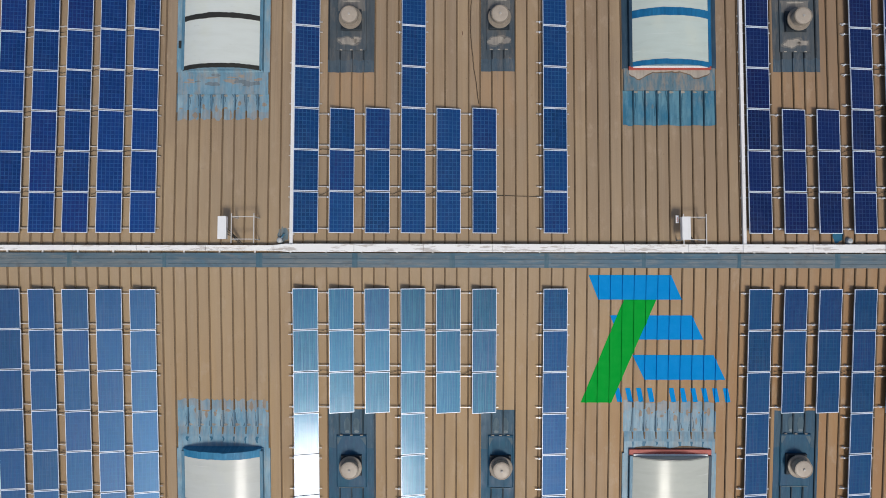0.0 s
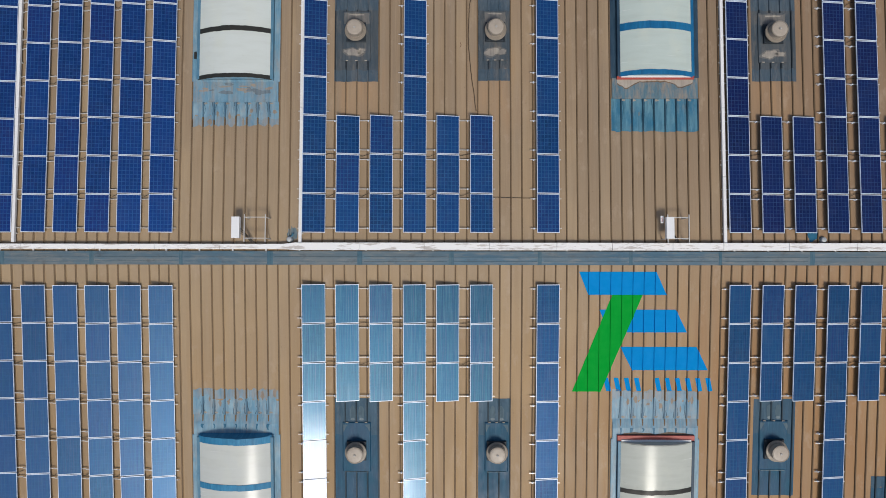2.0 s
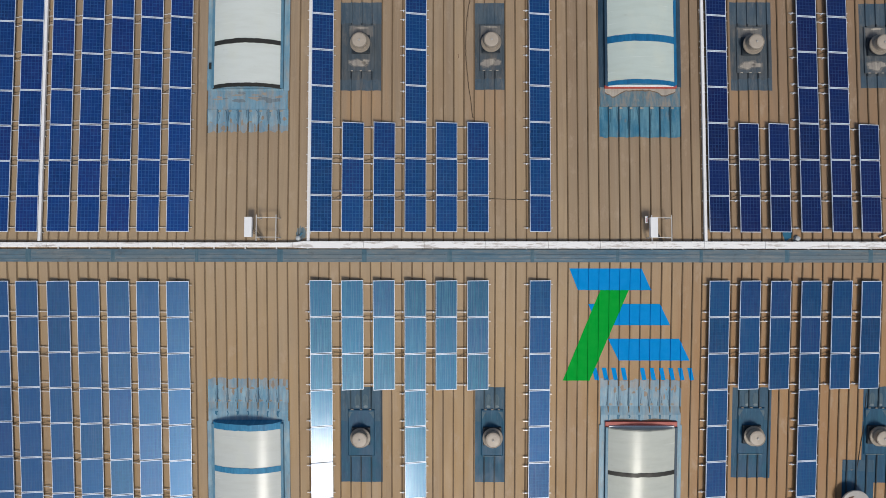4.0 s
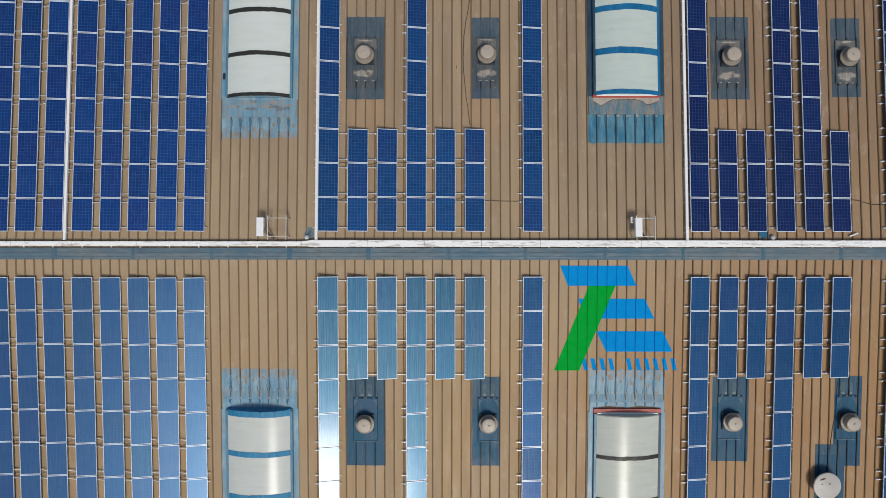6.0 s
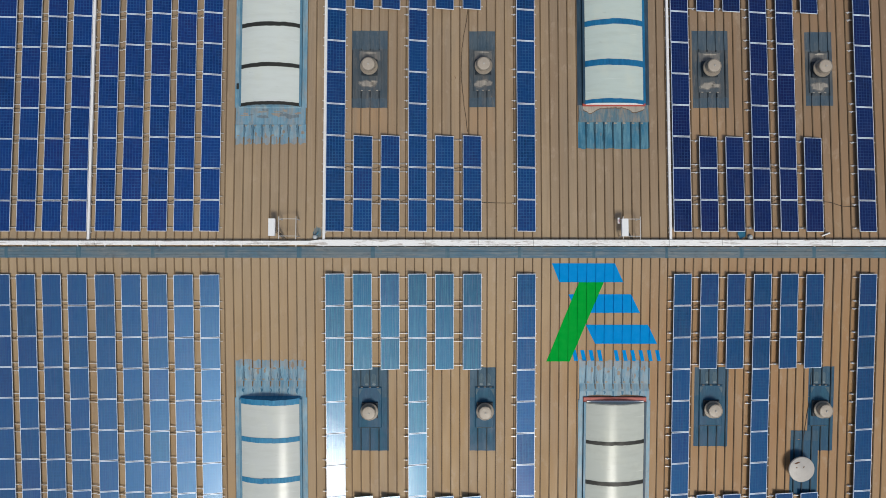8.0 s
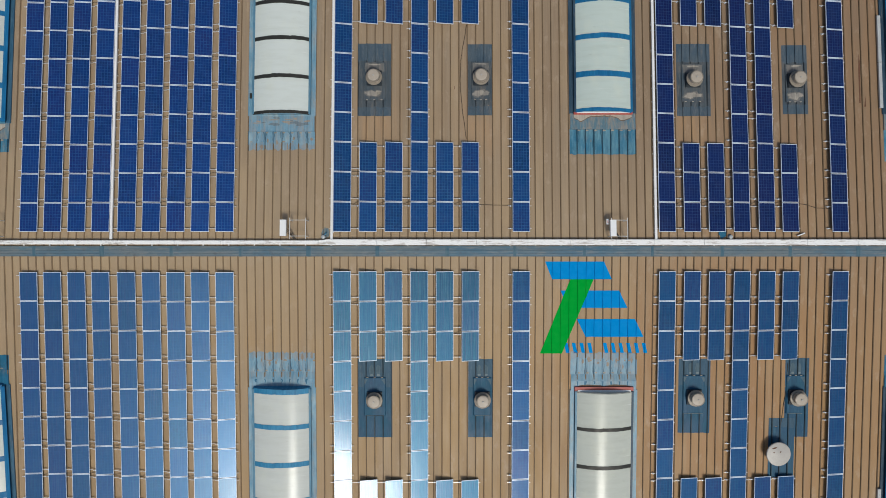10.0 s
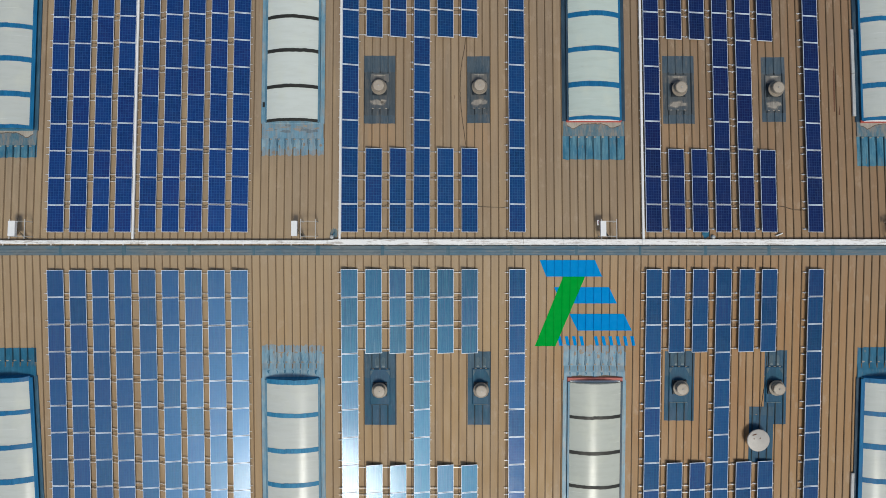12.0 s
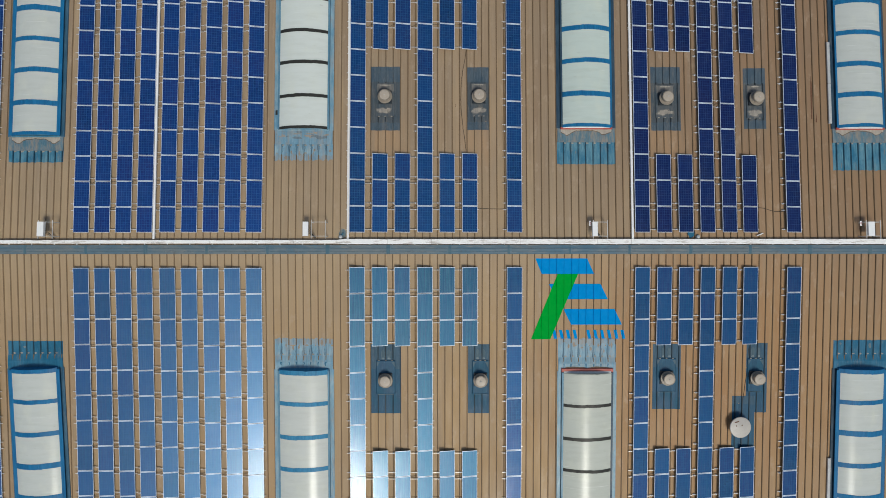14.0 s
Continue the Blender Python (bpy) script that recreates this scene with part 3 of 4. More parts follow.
def trunking():
    tr = thing("cable_trunking", slope(NORTH), "long white painted metal cable trunking beside the ridge", "cable trunking")
    edges = [-29.0, -26.4, -23.5, -20.6, -17.7, -14.6, -12.1, -9.4, -6.75]
    for a, b in zip(edges, edges[1:]):
        s = Shape()
        s.box(a, b - 0.012, 0.345, 0.56, 0.115, 0.215, cut=0.008)
        part("lid", s.mesh("lid", M_TRUNK), tr)
    s = Shape()
    v = [(-6.75, 0.345), (-6.25, 0.305), (-6.25, 0.62), (-6.75, 0.56)]
    s.add([(x, y, 0.115) for x, y in v] + [(x, y, 0.225) for x, y in v],
          [(3, 2, 1, 0), (4, 5, 6, 7), (0, 1, 5, 4), (1, 2, 6, 5), (2, 3, 7, 6), (3, 0, 4, 7)])
    part("reducer", s.mesh("reducer", M_TRUNK), tr, label="tapered white trunking reducer")
    edges = [-6.25, -3.6, -0.9, 1.8, 4.6, 6.9, 9.4, 11.5, 14.2, 17.0, 19.8, 22.6, 25.4, 28.2, 31.0]
    for a, b in zip(edges, edges[1:]):
        s = Shape()
        s.box(a, b - 0.012, 0.305, 0.62, 0.115, 0.23, cut=0.008)
        part("lid", s.mesh("lid", M_TRUNK), tr)
    s = Shape()
    s.box(-0.03, 0.03, 0.270, 0.54, 0.058, 0.113)
    me = s.mesh("saddle", M_RAIL)
    for k in range(42):
        part("saddle", me, tr, Matrix.Translation((-28.4 + 1.393 * k, 0, 0)))


trunking()
for x in (-18.08, -6.08, 11.60):
    tr = thing("branch_trunking", slope(NORTH, x), "narrow white cable trunking running down the slope", "cable trunking", "branch trunking")
    edges = [0.625, 3.4, 6.3, 9.2, 12.1, 15.0, 17.9, 20.6]
    for a, b in zip(edges, edges[1:]):
        s = Shape()
        s.box(-0.065, 0.065, a, b - 0.01, 0.085, 0.185, cut=0.006)
        part("lid", s.mesh("lid", M_BRANCH), tr)
    s = Shape()
    s.box(-0.10, 0.10, -0.025, 0.025, 0.0, 0.083)
    me = s.mesh("saddle", M_RAIL)
    for k in range(14):
        part("saddle", me, tr, Matrix.Translation((0, 1.0 + 1.45 * k, 0)))

# ---- solar panels in columns on rails ----
PW, PL, PITCH = 0.962, 1.618, 1.648
START = {NORTH: 1.034, SOUTH: 1.105}


def panel_meshes():
    s = Shape()
    s.box(-PW / 2 + 0.022, PW / 2 - 0.022, -PL / 2 + 0.022, PL / 2 - 0.022, -0.004, 0.0)
    glass = [s.mesh("panel", mt) for mt in CELLS]
    s = Shape()
    for x0, x1, y0, y1 in ((-PW / 2, -PW / 2 + 0.019, -PL / 2, PL / 2), (PW / 2 - 0.019, PW / 2, -PL / 2, PL / 2),
                           (-PW / 2 + 0.019, PW / 2 - 0.019, -PL / 2, -PL / 2 + 0.026),
                           (-PW / 2 + 0.019, PW / 2 - 0.019, PL / 2 - 0.026, PL / 2)):
        s.box(x0, x1, y0, y1, -0.036, 0.004)
    return glass, s.mesh("frame", M_ALU)


M_PANEL, M_FRAME = panel_meshes()
s = Shape()
s.box(-0.022, 0.022, -0.035, 0.035, 0.0, 0.075).box(-0.012, 0.030, -0.026, 0.026, 0.113, 0.126, cut=0.005)
M_BRACKET = s.mesh("bracket", M_ALU)
rng = random.Random(4)


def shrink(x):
    """Scale of the panels by column; the outer blocks are shrunk to fit the camera's view."""
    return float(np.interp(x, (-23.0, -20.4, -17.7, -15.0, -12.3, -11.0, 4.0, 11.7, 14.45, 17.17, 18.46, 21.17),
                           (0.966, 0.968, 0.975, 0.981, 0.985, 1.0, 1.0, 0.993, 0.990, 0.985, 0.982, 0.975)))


def panel_column(side, x0, rows, tilt, right_gap, group, joined=(), cell_set=0):
    """One column of panels. x0: its western edge; rows: which places from the ridge are filled; joined: rows whose rails run on to the next column."""
    col = thing("solar_array", slope(side, x0 + PW / 2, 0, 0),
                "single file of %s solar panels on aluminium rails" % CELL_WORDS[cell_set], "solar array", group)
    raise_ = math.sin(radians(tilt)) * PW / 2
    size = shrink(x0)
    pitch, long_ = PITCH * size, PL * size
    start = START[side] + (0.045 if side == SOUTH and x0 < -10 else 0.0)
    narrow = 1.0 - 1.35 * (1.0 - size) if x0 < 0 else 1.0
    for r in rows:
        yc = side * (start + pitch * r + long_ / 2)
        p = part("panel", M_PANEL[cell_set], col, pose(rng.uniform(-0.004, 0.004) - (1 - narrow) * PW / 2, yc + rng.uniform(-0.004, 0.004), 0.150 + raise_,
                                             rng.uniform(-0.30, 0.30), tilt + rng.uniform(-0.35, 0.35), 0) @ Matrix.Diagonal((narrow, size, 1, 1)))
        part("frame", M_FRAME, p)
        for dy in (-long_ / 2 + 0.19, long_ / 2 - 0.19):
            end = PW / 2 + (right_gap if r in joined else 0.085)
            s = Shape()
            s.box(-PW / 2 - 0.24, end, -0.014, 0.014, 0.075, 0.112)
            rail = part("rail", s.mesh("rail", M_RAIL), col, Matrix.Translation((0, yc + dy, 0)))
            part("bracket", M_BRACKET, rail, Matrix.Translation((-PW / 2 - 0.10, 0, 0.0)))
    for r in rows:
        if r in joined and r + 1 in joined:
            y = side * (start + pitch * (r + 1))
            sag = rng.uniform(-0.10, 0.10)
            s = Shape()
            s.tube([(PW / 2 - 0.1, y - 0.05, 0.09), (PW / 2 + right_gap * 0.5, y + sag - 0.03, 0.055), (PW / 2 + right_gap + 0.15, y + 0.02, 0.05), (PW / 2 + right_gap + 0.34, y + 0.06, 0.09)], 0.010, 5)
            part("lead", s.mesh("lead", M_CABLE), col, label="black panel lead")
    return col


ALL = list(range(0, 12))
ENDS = [0, 1, 2] + list(range(7, 12))


def panel_block(side, xs, tilts, rows_of, group, cell_set=0):
    for k, x in enumerate(xs):
        gap = xs[k + 1] - x - PW - 0.24 if k + 1 < len(xs) else 0.085
        nxt = rows_of[k + 1] if k + 1 < len(xs) else ()
        panel_column(side, x, rows_of[k], tilts[k], gap, group, set(rows_of[k]) & set(nxt), cell_set)


LEFT_X = [-23.03, -21.73, -20.42, -19.11, -17.70, -16.36, -15.02, -13.69, -12.355]
MID_X = [-5.99, -4.585, -3.185, -1.785, -0.40, 1.005]
EAST_X = [11.735, 13.10, 14.45, 15.80, 17.17, 18.46]
# south blocks take the cell sets with glare painted into their colour
for side in (NORTH, SOUTH):
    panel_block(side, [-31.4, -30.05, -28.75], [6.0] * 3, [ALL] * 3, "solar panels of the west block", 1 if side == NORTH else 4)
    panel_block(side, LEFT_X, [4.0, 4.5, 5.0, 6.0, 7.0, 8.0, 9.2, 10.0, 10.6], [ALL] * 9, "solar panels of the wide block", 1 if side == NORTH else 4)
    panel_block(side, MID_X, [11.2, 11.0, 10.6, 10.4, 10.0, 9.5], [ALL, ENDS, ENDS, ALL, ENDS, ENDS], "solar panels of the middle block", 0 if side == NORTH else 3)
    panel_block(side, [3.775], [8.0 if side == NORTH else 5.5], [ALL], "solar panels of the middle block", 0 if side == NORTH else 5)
    # on the north side this block takes the copy darkened for dim reflection
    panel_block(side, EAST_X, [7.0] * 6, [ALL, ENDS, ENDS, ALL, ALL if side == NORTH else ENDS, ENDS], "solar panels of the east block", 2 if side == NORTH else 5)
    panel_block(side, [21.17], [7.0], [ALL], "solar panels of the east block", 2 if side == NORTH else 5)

# ---- barrel rooflights ----
SAG, HALF_W, CURB = 0.38, 1.53, 0.20
SKY_PITCH = 2.06


def arc(x_half, sag, n=16, base=0.0):
    rad = (x_half ** 2 + sag ** 2) / (2 * sag)
    e = math.asin(x_half / rad)
    return [(rad * math.sin(e * (2 * k / n - 1)), base + rad * math.cos(e * (2 * k / n - 1)) - rad + sag) for k in range(n + 1)]


def vault(y0, y1, grow, thick, name, mat, half):
    """A curved sheet over the vault from y0 to y1, grown outwards by grow, with a thickness."""
    out = arc(half + grow, SAG + grow)
    inn = arc(half + grow - thick, SAG + grow - thick)
    v = [(x, y, CURB + z) for y in (y0, y1) for x, z in out] + [(x, y, CURB + z) for y in (y0, y1) for x, z in inn]
    n = len(out)
    f = [(k, k + 1, n + k + 1, n + k) for k in range(n - 1)]
    f += [(2 * n + k + 1, 2 * n + k, 3 * n + k, 3 * n + k + 1) for k in range(n - 1)]
    f += [(k + 1, k, 2 * n + k, 2 * n + k + 1) for k in range(n - 1)]
    f += [(n + k, n + k + 1, 3 * n + k + 1, 3 * n + k) for k in range(n - 1)]
    f += [(0, n, 3 * n, 2 * n), (n - 1, 3 * n - 1, 4 * n - 1, 2 * n - 1)]
    me = mesh_of(name, v, f, (mat,))
    me.polygons.foreach_set("use_smooth", [True] * len(me.polygons))
    me.set_sharp_from_angle(angle=radians(35))
    return me


def rooflight(side, x, y0, band, coat, lip, label, seed, half, pitch, turn):
    """A long barrel rooflight on a coated kerb, starting y0 from the ridge and running down the slope."""
    rr = random.Random(seed)
    sk = thing("rooflight", slope(side, x, side * y0, 0.0, turn), label, "rooflight", "barrel rooflights")
    flip = Matrix.Rotation(math.pi, 4, "Z") if side == SOUTH else Matrix()
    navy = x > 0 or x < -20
    kerb = M_KERB_MID if x < -20 else M_KERB_SHADE if navy else M_KERB
    length = 7 * pitch
    w = half + 0.03
    for a, b in ((-w - 0.05, -w + 0.05), (w - 0.05, w + 0.05)):
        s = Shape()
        s.box(a, b, 0.0, length, -0.01, CURB)
        part("kerb", s.mesh("kerb", kerb), sk, flip)
    for a, b in ((-w - 0.30, -w - 0.05), (w + 0.05, w + 0.30)):
        s = Shape()
        s.box(a, b, -0.05, length, 0.0, 0.072, cut=0.01)
        part("side_flashing", s.mesh("side_flashing", coat if coat is M_COAT_PALE else kerb), sk, flip)
    # gable end that faces the ridge
    prof = arc(half, SAG)
    ring = [(-half, -0.01)] + [(a, CURB + b) for a, b in prof] + [(half, -0.01)]
    n = len(ring)
    # towards the sun it is upright, on the far slope it leans back
    lean = 0.0 if side == NORTH or lip is M_RED else 0.16
    v = [(a, y - lean * max(0.0, 1.0 - (b + 0.01) / (CURB + SAG)), b) for y in (0.02, 0.07) for a, b in ring]
    f = [tuple(range(n)), tuple(reversed(range(n, 2 * n)))] + [(k + 1, k, n + k, n + k + 1) for k in range(n - 1)]
    part("end_wall", mesh_of("end_wall", v, f, (coat if side == NORTH else M_GLAZE_GREY if lip is M_RED else band,)), sk, flip)
    for k in range(7):
        part("glazing_sheet", vault(k * pitch + 0.02, (k + 1) * pitch - 0.005, 0.0, 0.012, "glazing_sheet", M_GLAZE_DULL if abs(x) > 20 else (M_GLAZE if side == NORTH else M_GLAZE_SOUTH) if x < 0 else M_GLAZE_GREEN if side == NORTH else M_GLAZE_GREY, half), sk, flip,
             "milky white curved fibreglass sheet")
    for k in range(8):
        wa, wb = (rr.uniform(0.105, 0.155) for _ in range(2))
        if band is M_BAND_BLACK:
            wa, wb = wa * 0.75, wb * 0.75
        elif navy:
            wa, wb = wa * 1.2, wb * 1.2
        if k == 0 and side == SOUTH and lip is M_RED:
            continue
        at = k * pitch + rr.uniform(-0.03, 0.03)
        if k == 0 and side == SOUTH:
            wb += 0.08
        part("joint_band", band_mesh(max(at - wa, -0.04), at + wb, rr, band, half), sk, flip)
    if lip is M_RED:
        s = Shape()
        s.box(-w - 0.06, w + 0.06, -0.12 if side == NORTH else -0.23, 0.018, CURB - 0.12, CURB - 0.03, cut=0.01)
        part("edge_lip", s.mesh("edge_lip", M_RED), sk, flip, "faded red end beam")
        s = Shape()
        s.box(-w + 0.10, w - 0.10, -0.06, 0.018, CURB - 0.028, CURB + 0.02, cut=0.01)
        part("end_trim", s.mesh("end_trim", M_BOX), sk, flip, "thin white end trim")
    else:
        s = Shape()
        s.box(-w - 0.05, w + 0.05, -0.07, 0.018, 0.02, 0.14, cut=0.02)
        part("edge_lip", s.mesh("edge_lip", coat), sk, flip)
    thin = 0.14 if abs(x) > 20 and (x < 0 or side == SOUTH) else 0.06
    for sx in (-1, 1):
        s = Shape()
        s.box(sx * (half + 0.02) - thin, sx * (half + 0.02) + thin, 0.0, length, CURB, CURB + 0.035, cut=0.01)
        # one strip of each middle east light takes the kerb's painted shade
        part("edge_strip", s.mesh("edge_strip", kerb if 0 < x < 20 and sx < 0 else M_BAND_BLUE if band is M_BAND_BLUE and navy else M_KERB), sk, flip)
    # flat apron between the ribs' cut ends and the gable
    rise = 0.92 if side == NORTH else 0.52
    v = [(a, y, z) for a in (-w - 0.24, w + 0.24) for y, z in ((-0.93, 0.0), (-rise, RIB_H + 0.016), (0.0, RIB_H + 0.016), (0.0, 0.0))]
    f = [(0, 1, 2, 3), (7, 6, 5, 4), (0, 4, 5, 1), (1, 5, 6, 2), (2, 6, 7, 3), (3, 7, 4, 0)]
    part("apron", mesh_of("apron", v, [q[::-1] for q in f], ((M_APRON_PALE if coat is M_COAT_PALE else M_APRON_TEAL) if side == NORTH else coat,)), sk, flip)
    for sx in (-1, 1):
        # dried sealant brushed over the outer thirds of the apron; before the south red beam brown shade is painted
        # instead
        if side == NORTH:
            peak = rr.uniform(0.18, 0.42)
            us = [k / 15 for k in range(16)]
            dip = [(0.10 + 0.28 * math.exp(-((u - peak) / 0.20) ** 2) + 0.07 * rr.random()) * (1.0 - 0.55 * u) for u in us]
            outline = [(sx * w * (1.02 - 1.02 * u), -0.10 - q) for u, q in zip(us, dip)]
            rim = [(a_, b_ - 0.035 - 0.03 * rr.random()) for a_, b_ in outline]
            back = [(sx * w * (1.02 - 1.02 * u), -0.085 - 0.02 * rr.random()) for u in us[::-1]]
            outline = outline + back
            rim = rim + back
            if sx > 0:
                rim = rim[::-1]
            if coat is not M_COAT_PALE:
                part("rim", mesh_of("rim", [(a_, b_, RIB_H + 0.0185) for a_, b_ in rim], [tuple(range(len(rim)))], (M_BROWN_PATCH,)), sk, flip, "dark grimy rim of the sealant")
            if sx > 0:
                outline = outline[::-1]
        else:
            outline = [(sx * 0.48 * w + 0.50 * w * rr.uniform(0.85, 1.05) * math.cos(q * math.pi / 9),
                        -0.22 + 0.13 * rr.uniform(0.7, 1.2) * math.sin(q * math.pi / 9)) for q in range(18)]
        if side == SOUTH and lip is not M_RED:
            continue
        if coat is M_COAT_PALE and side == NORTH:
            continue
        v = [(a, b, RIB_H + 0.0205) for a, b in outline]
        part("sealant" if side == NORTH else "bare_patch", mesh_of("sealant", v, [tuple(range(len(v)))], (M_PUTTY if side == NORTH else M_BROWN_PATCH,)), sk, flip,
             "dried cream sealant smear" if side == NORTH else "brown patch of shade painted on the apron")
    if side == NORTH and coat is M_COAT_PALE:
        for k in range(16):
            mt = (M_BARE_SAND, M_GRIME)[k % 2]
            cx, cy = rr.uniform(-w * 0.92, w * 0.92), rr.uniform(-0.60, -0.14)
            rx, ry, ph = rr.uniform(0.10, 0.34), rr.uniform(0.04, 0.12), rr.uniform(0, 6.28)
            v = []
            for q in range(20):
                ang = 2 * math.pi * q / 20
                g = 0.85 + 0.22 * math.sin(2 * ang + ph) + 0.12 * math.sin(5 * ang + 2 * ph) + rr.uniform(-0.06, 0.06)
                v.append((max(-w, min(w, cx + rx * g * math.cos(ang))), min(-0.10, cy + ry * g * math.sin(ang)), RIB_H + 0.0185 + 0.0004 * k))
            part("patch", mesh_of("patch", v, [tuple(range(20))], (mt,)), sk, flip, "worn patch in the blue coating")
    if side == SOUTH:
        # dark runs of coating below the cut ends of the seams
        for c in RIBS:
            if abs(c - x) < w - 0.05:
                bend, wide, far = rr.uniform(-0.05, 0.05), rr.uniform(0.03, 0.075), rr.uniform(-0.36, -0.16)
                line_ = [(x - c + bend * math.sin(3.1 * u), -0.515 + (far + 0.515) * u, wide * (1.0 - 0.6 * u)) for u in (0.0, 0.25, 0.5, 0.75, 1.0)]
                v = [(q - h, y, RIB_H + 0.0195) for q, y, h in line_] + [(q + h, y, RIB_H + 0.0195) for q, y, h in line_[::-1]]
                part("run", mesh_of("run", v, [tuple(range(len(v)))], (M_COAT_AZURE,)), sk, flip, "dark blue run of coating")
    return sk


def band_mesh(y0, y1, rr, mat, half):
    """A joint band laid in two overlapping lengths with wavering edges."""
    out = arc(half + 0.016, SAG + 0.016, 24)
    n = len(out)
    step = rr.choice((-1, 1)) * rr.uniform(0.012, 0.03)
    cut = rr.randint(8, 16)
    v = []
    for lo, top in ((0.0, 0.0), (0.0, -0.012)):
        for edge in (y0, y1):
            for k, (a, b) in enumerate(out):
                v.append((a, edge + (step if k > cut else 0.0) + rr.uniform(-0.009, 0.009), CURB + b + top))
    f = [(k, k + 1, n + k + 1, n + k) for k in range(n - 1)] + [(2 * n + k + 1, 2 * n + k, 3 * n + k, 3 * n + k + 1) for k in range(n - 1)]
    f += [(k + 1, k, 2 * n + k, 2 * n + k + 1) for k in range(n - 1)] + [(n + k, n + k + 1, 3 * n + k + 1, 3 * n + k) for k in range(n - 1)]
    f += [(0, n, 3 * n, 2 * n), (n - 1, 3 * n - 1, 4 * n - 1, 2 * n - 1)]
    me = mesh_of("joint_band", v, f, (mat,), smooth=True)
    me.set_sharp_from_angle(angle=radians(30))
    return me


LIGHTS = [
    (NORTH, -25.59, 7.08, M_BAND_BLUE, M_COAT_TEAL, M_BAND_BLUE, "white barrel rooflight with bright blue joint bands", 5.42),
    (NORTH, -8.90, 7.50, M_BAND_BLACK, M_COAT_PALE, M_BAND_BLACK, "white barrel rooflight with black taped joints", 5.58),
    (NORTH, 8.80, 7.64, M_BAND_BLUE, M_COAT_TEAL, M_RED, "white barrel rooflight with blue joint bands and a red lip", 5.33),
    (NORTH, 26.03, 7.62, M_BAND_BLUE, M_COAT_TEAL, M_RED, "white barrel rooflight with blue joint bands and a red lip", 4.95),
    (SOUTH, -25.59, 7.45, M_BAND_BLUE, M_COAT_AZURE, M_BAND_BLUE, "white barrel rooflight with bright blue joint bands", 5.72),
    (SOUTH, -8.87, 7.56, M_BAND_SKY, M_COAT_PALE, M_BAND_SKY, "white barrel rooflight with pale blue worn coating", 5.58),
    (SOUTH, 8.84, 7.70, M_BAND_BLACK, M_COAT_PALE, M_RED, "white barrel rooflight with black joints and a red lip", 5.60),
    (SOUTH, 26.03, 7.55, M_BAND_BLUE, M_COAT_AZURE, M_BAND_BLUE, "white barrel rooflight with bright blue joint bands", 5.72),
]
for seed, (side, x, y0, band, coat, lip, label, near) in enumerate(LIGHTS):
    rooflight(side, x, y0, band, coat, lip, label, seed, *((1.43, 2.00) if abs(x) > 20 else (HALF_W, SKY_PITCH)),
              1.5 if side == SOUTH and x < -20 else 0.0)
    rough = 0.15 if coat is M_COAT_PALE else 0.03
    a, b = sorted((side * near, side * (y0 - 0.90)))
    lo, hi = (rough, 0.0) if side == NORTH else (0.0, rough)
    pt = thing("paint_patch", slope(side), "brushed blue waterproof coating over the seamed roof sheets", "paint patch", "coating at the rooflights")
    reach = 1.70 if abs(x) > 20 else 1.83
    if coat is M_COAT_PALE:
        # the thin outer edge, brushed almost dry
        edge = sorted((side * near, side * (near + 0.42)))
        wash = drape("coat", ragged(x - reach, x + reach, *edge, seed + 30, *((0.07, 0.0) if side == NORTH else (0.0, 0.07)), 0.10), M_COAT_WASH)
        part("coat", wash, pt, label="thin faded wash at the edge")
        if side == NORTH:
            a = a + 0.36
        else:
            b = b - 0.36
    part("coat", drape("coat", ragged(x - reach, x + reach, a, b, seed, lo, hi, 0.11), coat, 0.008), pt)
    rr = random.Random(seed + 90)
    pale = coat is M_COAT_PALE
    for c in RIBS:
        if not x - reach + 0.1 < c < x + reach - 0.1:
            continue
        # the brush left a dark wavering run in the angle of each seam
        for hand in (-1, 1):
            if rr.random() < (0.15 if pale else 0.45):
                continue
            y1, far = side * (y0 - 0.92), rr.uniform(0.45, 1.0) * (b - a)
            base_x, amp, ph = c + hand * rr.uniform(0.045, 0.075), rr.uniform(0.008, 0.035), rr.uniform(0, 6)
            mid = [(base_x + amp * math.sin(ph + 5.0 * u) + hand * 0.05 * max(0.0, 0.25 - u), y1 - side * far * u, rr.uniform(0.010, 0.026) * (1.3 - u)) for u in [k / 8 for k in range(9)]]
            strip = [(q - h, y) for q, y, h in mid] + [(q + h, y) for q, y, h in mid[::-1]]
            part("run", drape("run", strip, M_RUN_SLATE if pale else M_RUN_TEAL, 0.012), pt, label="dark wavering run of coating")
        # and the pan beside it is worn through
        if rr.random() < (0.8 if pale else 0.3):
            cx, cy = c + 0.23 + rr.uniform(-0.08, 0.08), side * (near + rr.uniform(0.10, 0.75) * (y0 - 0.95 - near))
            sx_, sy_ = rr.uniform(0.04, 0.11), rr.uniform(0.06, 0.22)
            spot = [(cx + sx_ * rr.uniform(0.6, 1.2) * math.cos(q * math.pi / 7), cy + sy_ * rr.uniform(0.6, 1.2) * math.sin(q * math.pi / 7)) for q in range(14)]
            part("bare_spot", drape("bare_spot", spot, M_BARE_TAN if pale else M_HAZE, 0.014), pt, label="worn spot in the coating")
    # dabs where the seams were cut off
    rr = random.Random(seed + 70)
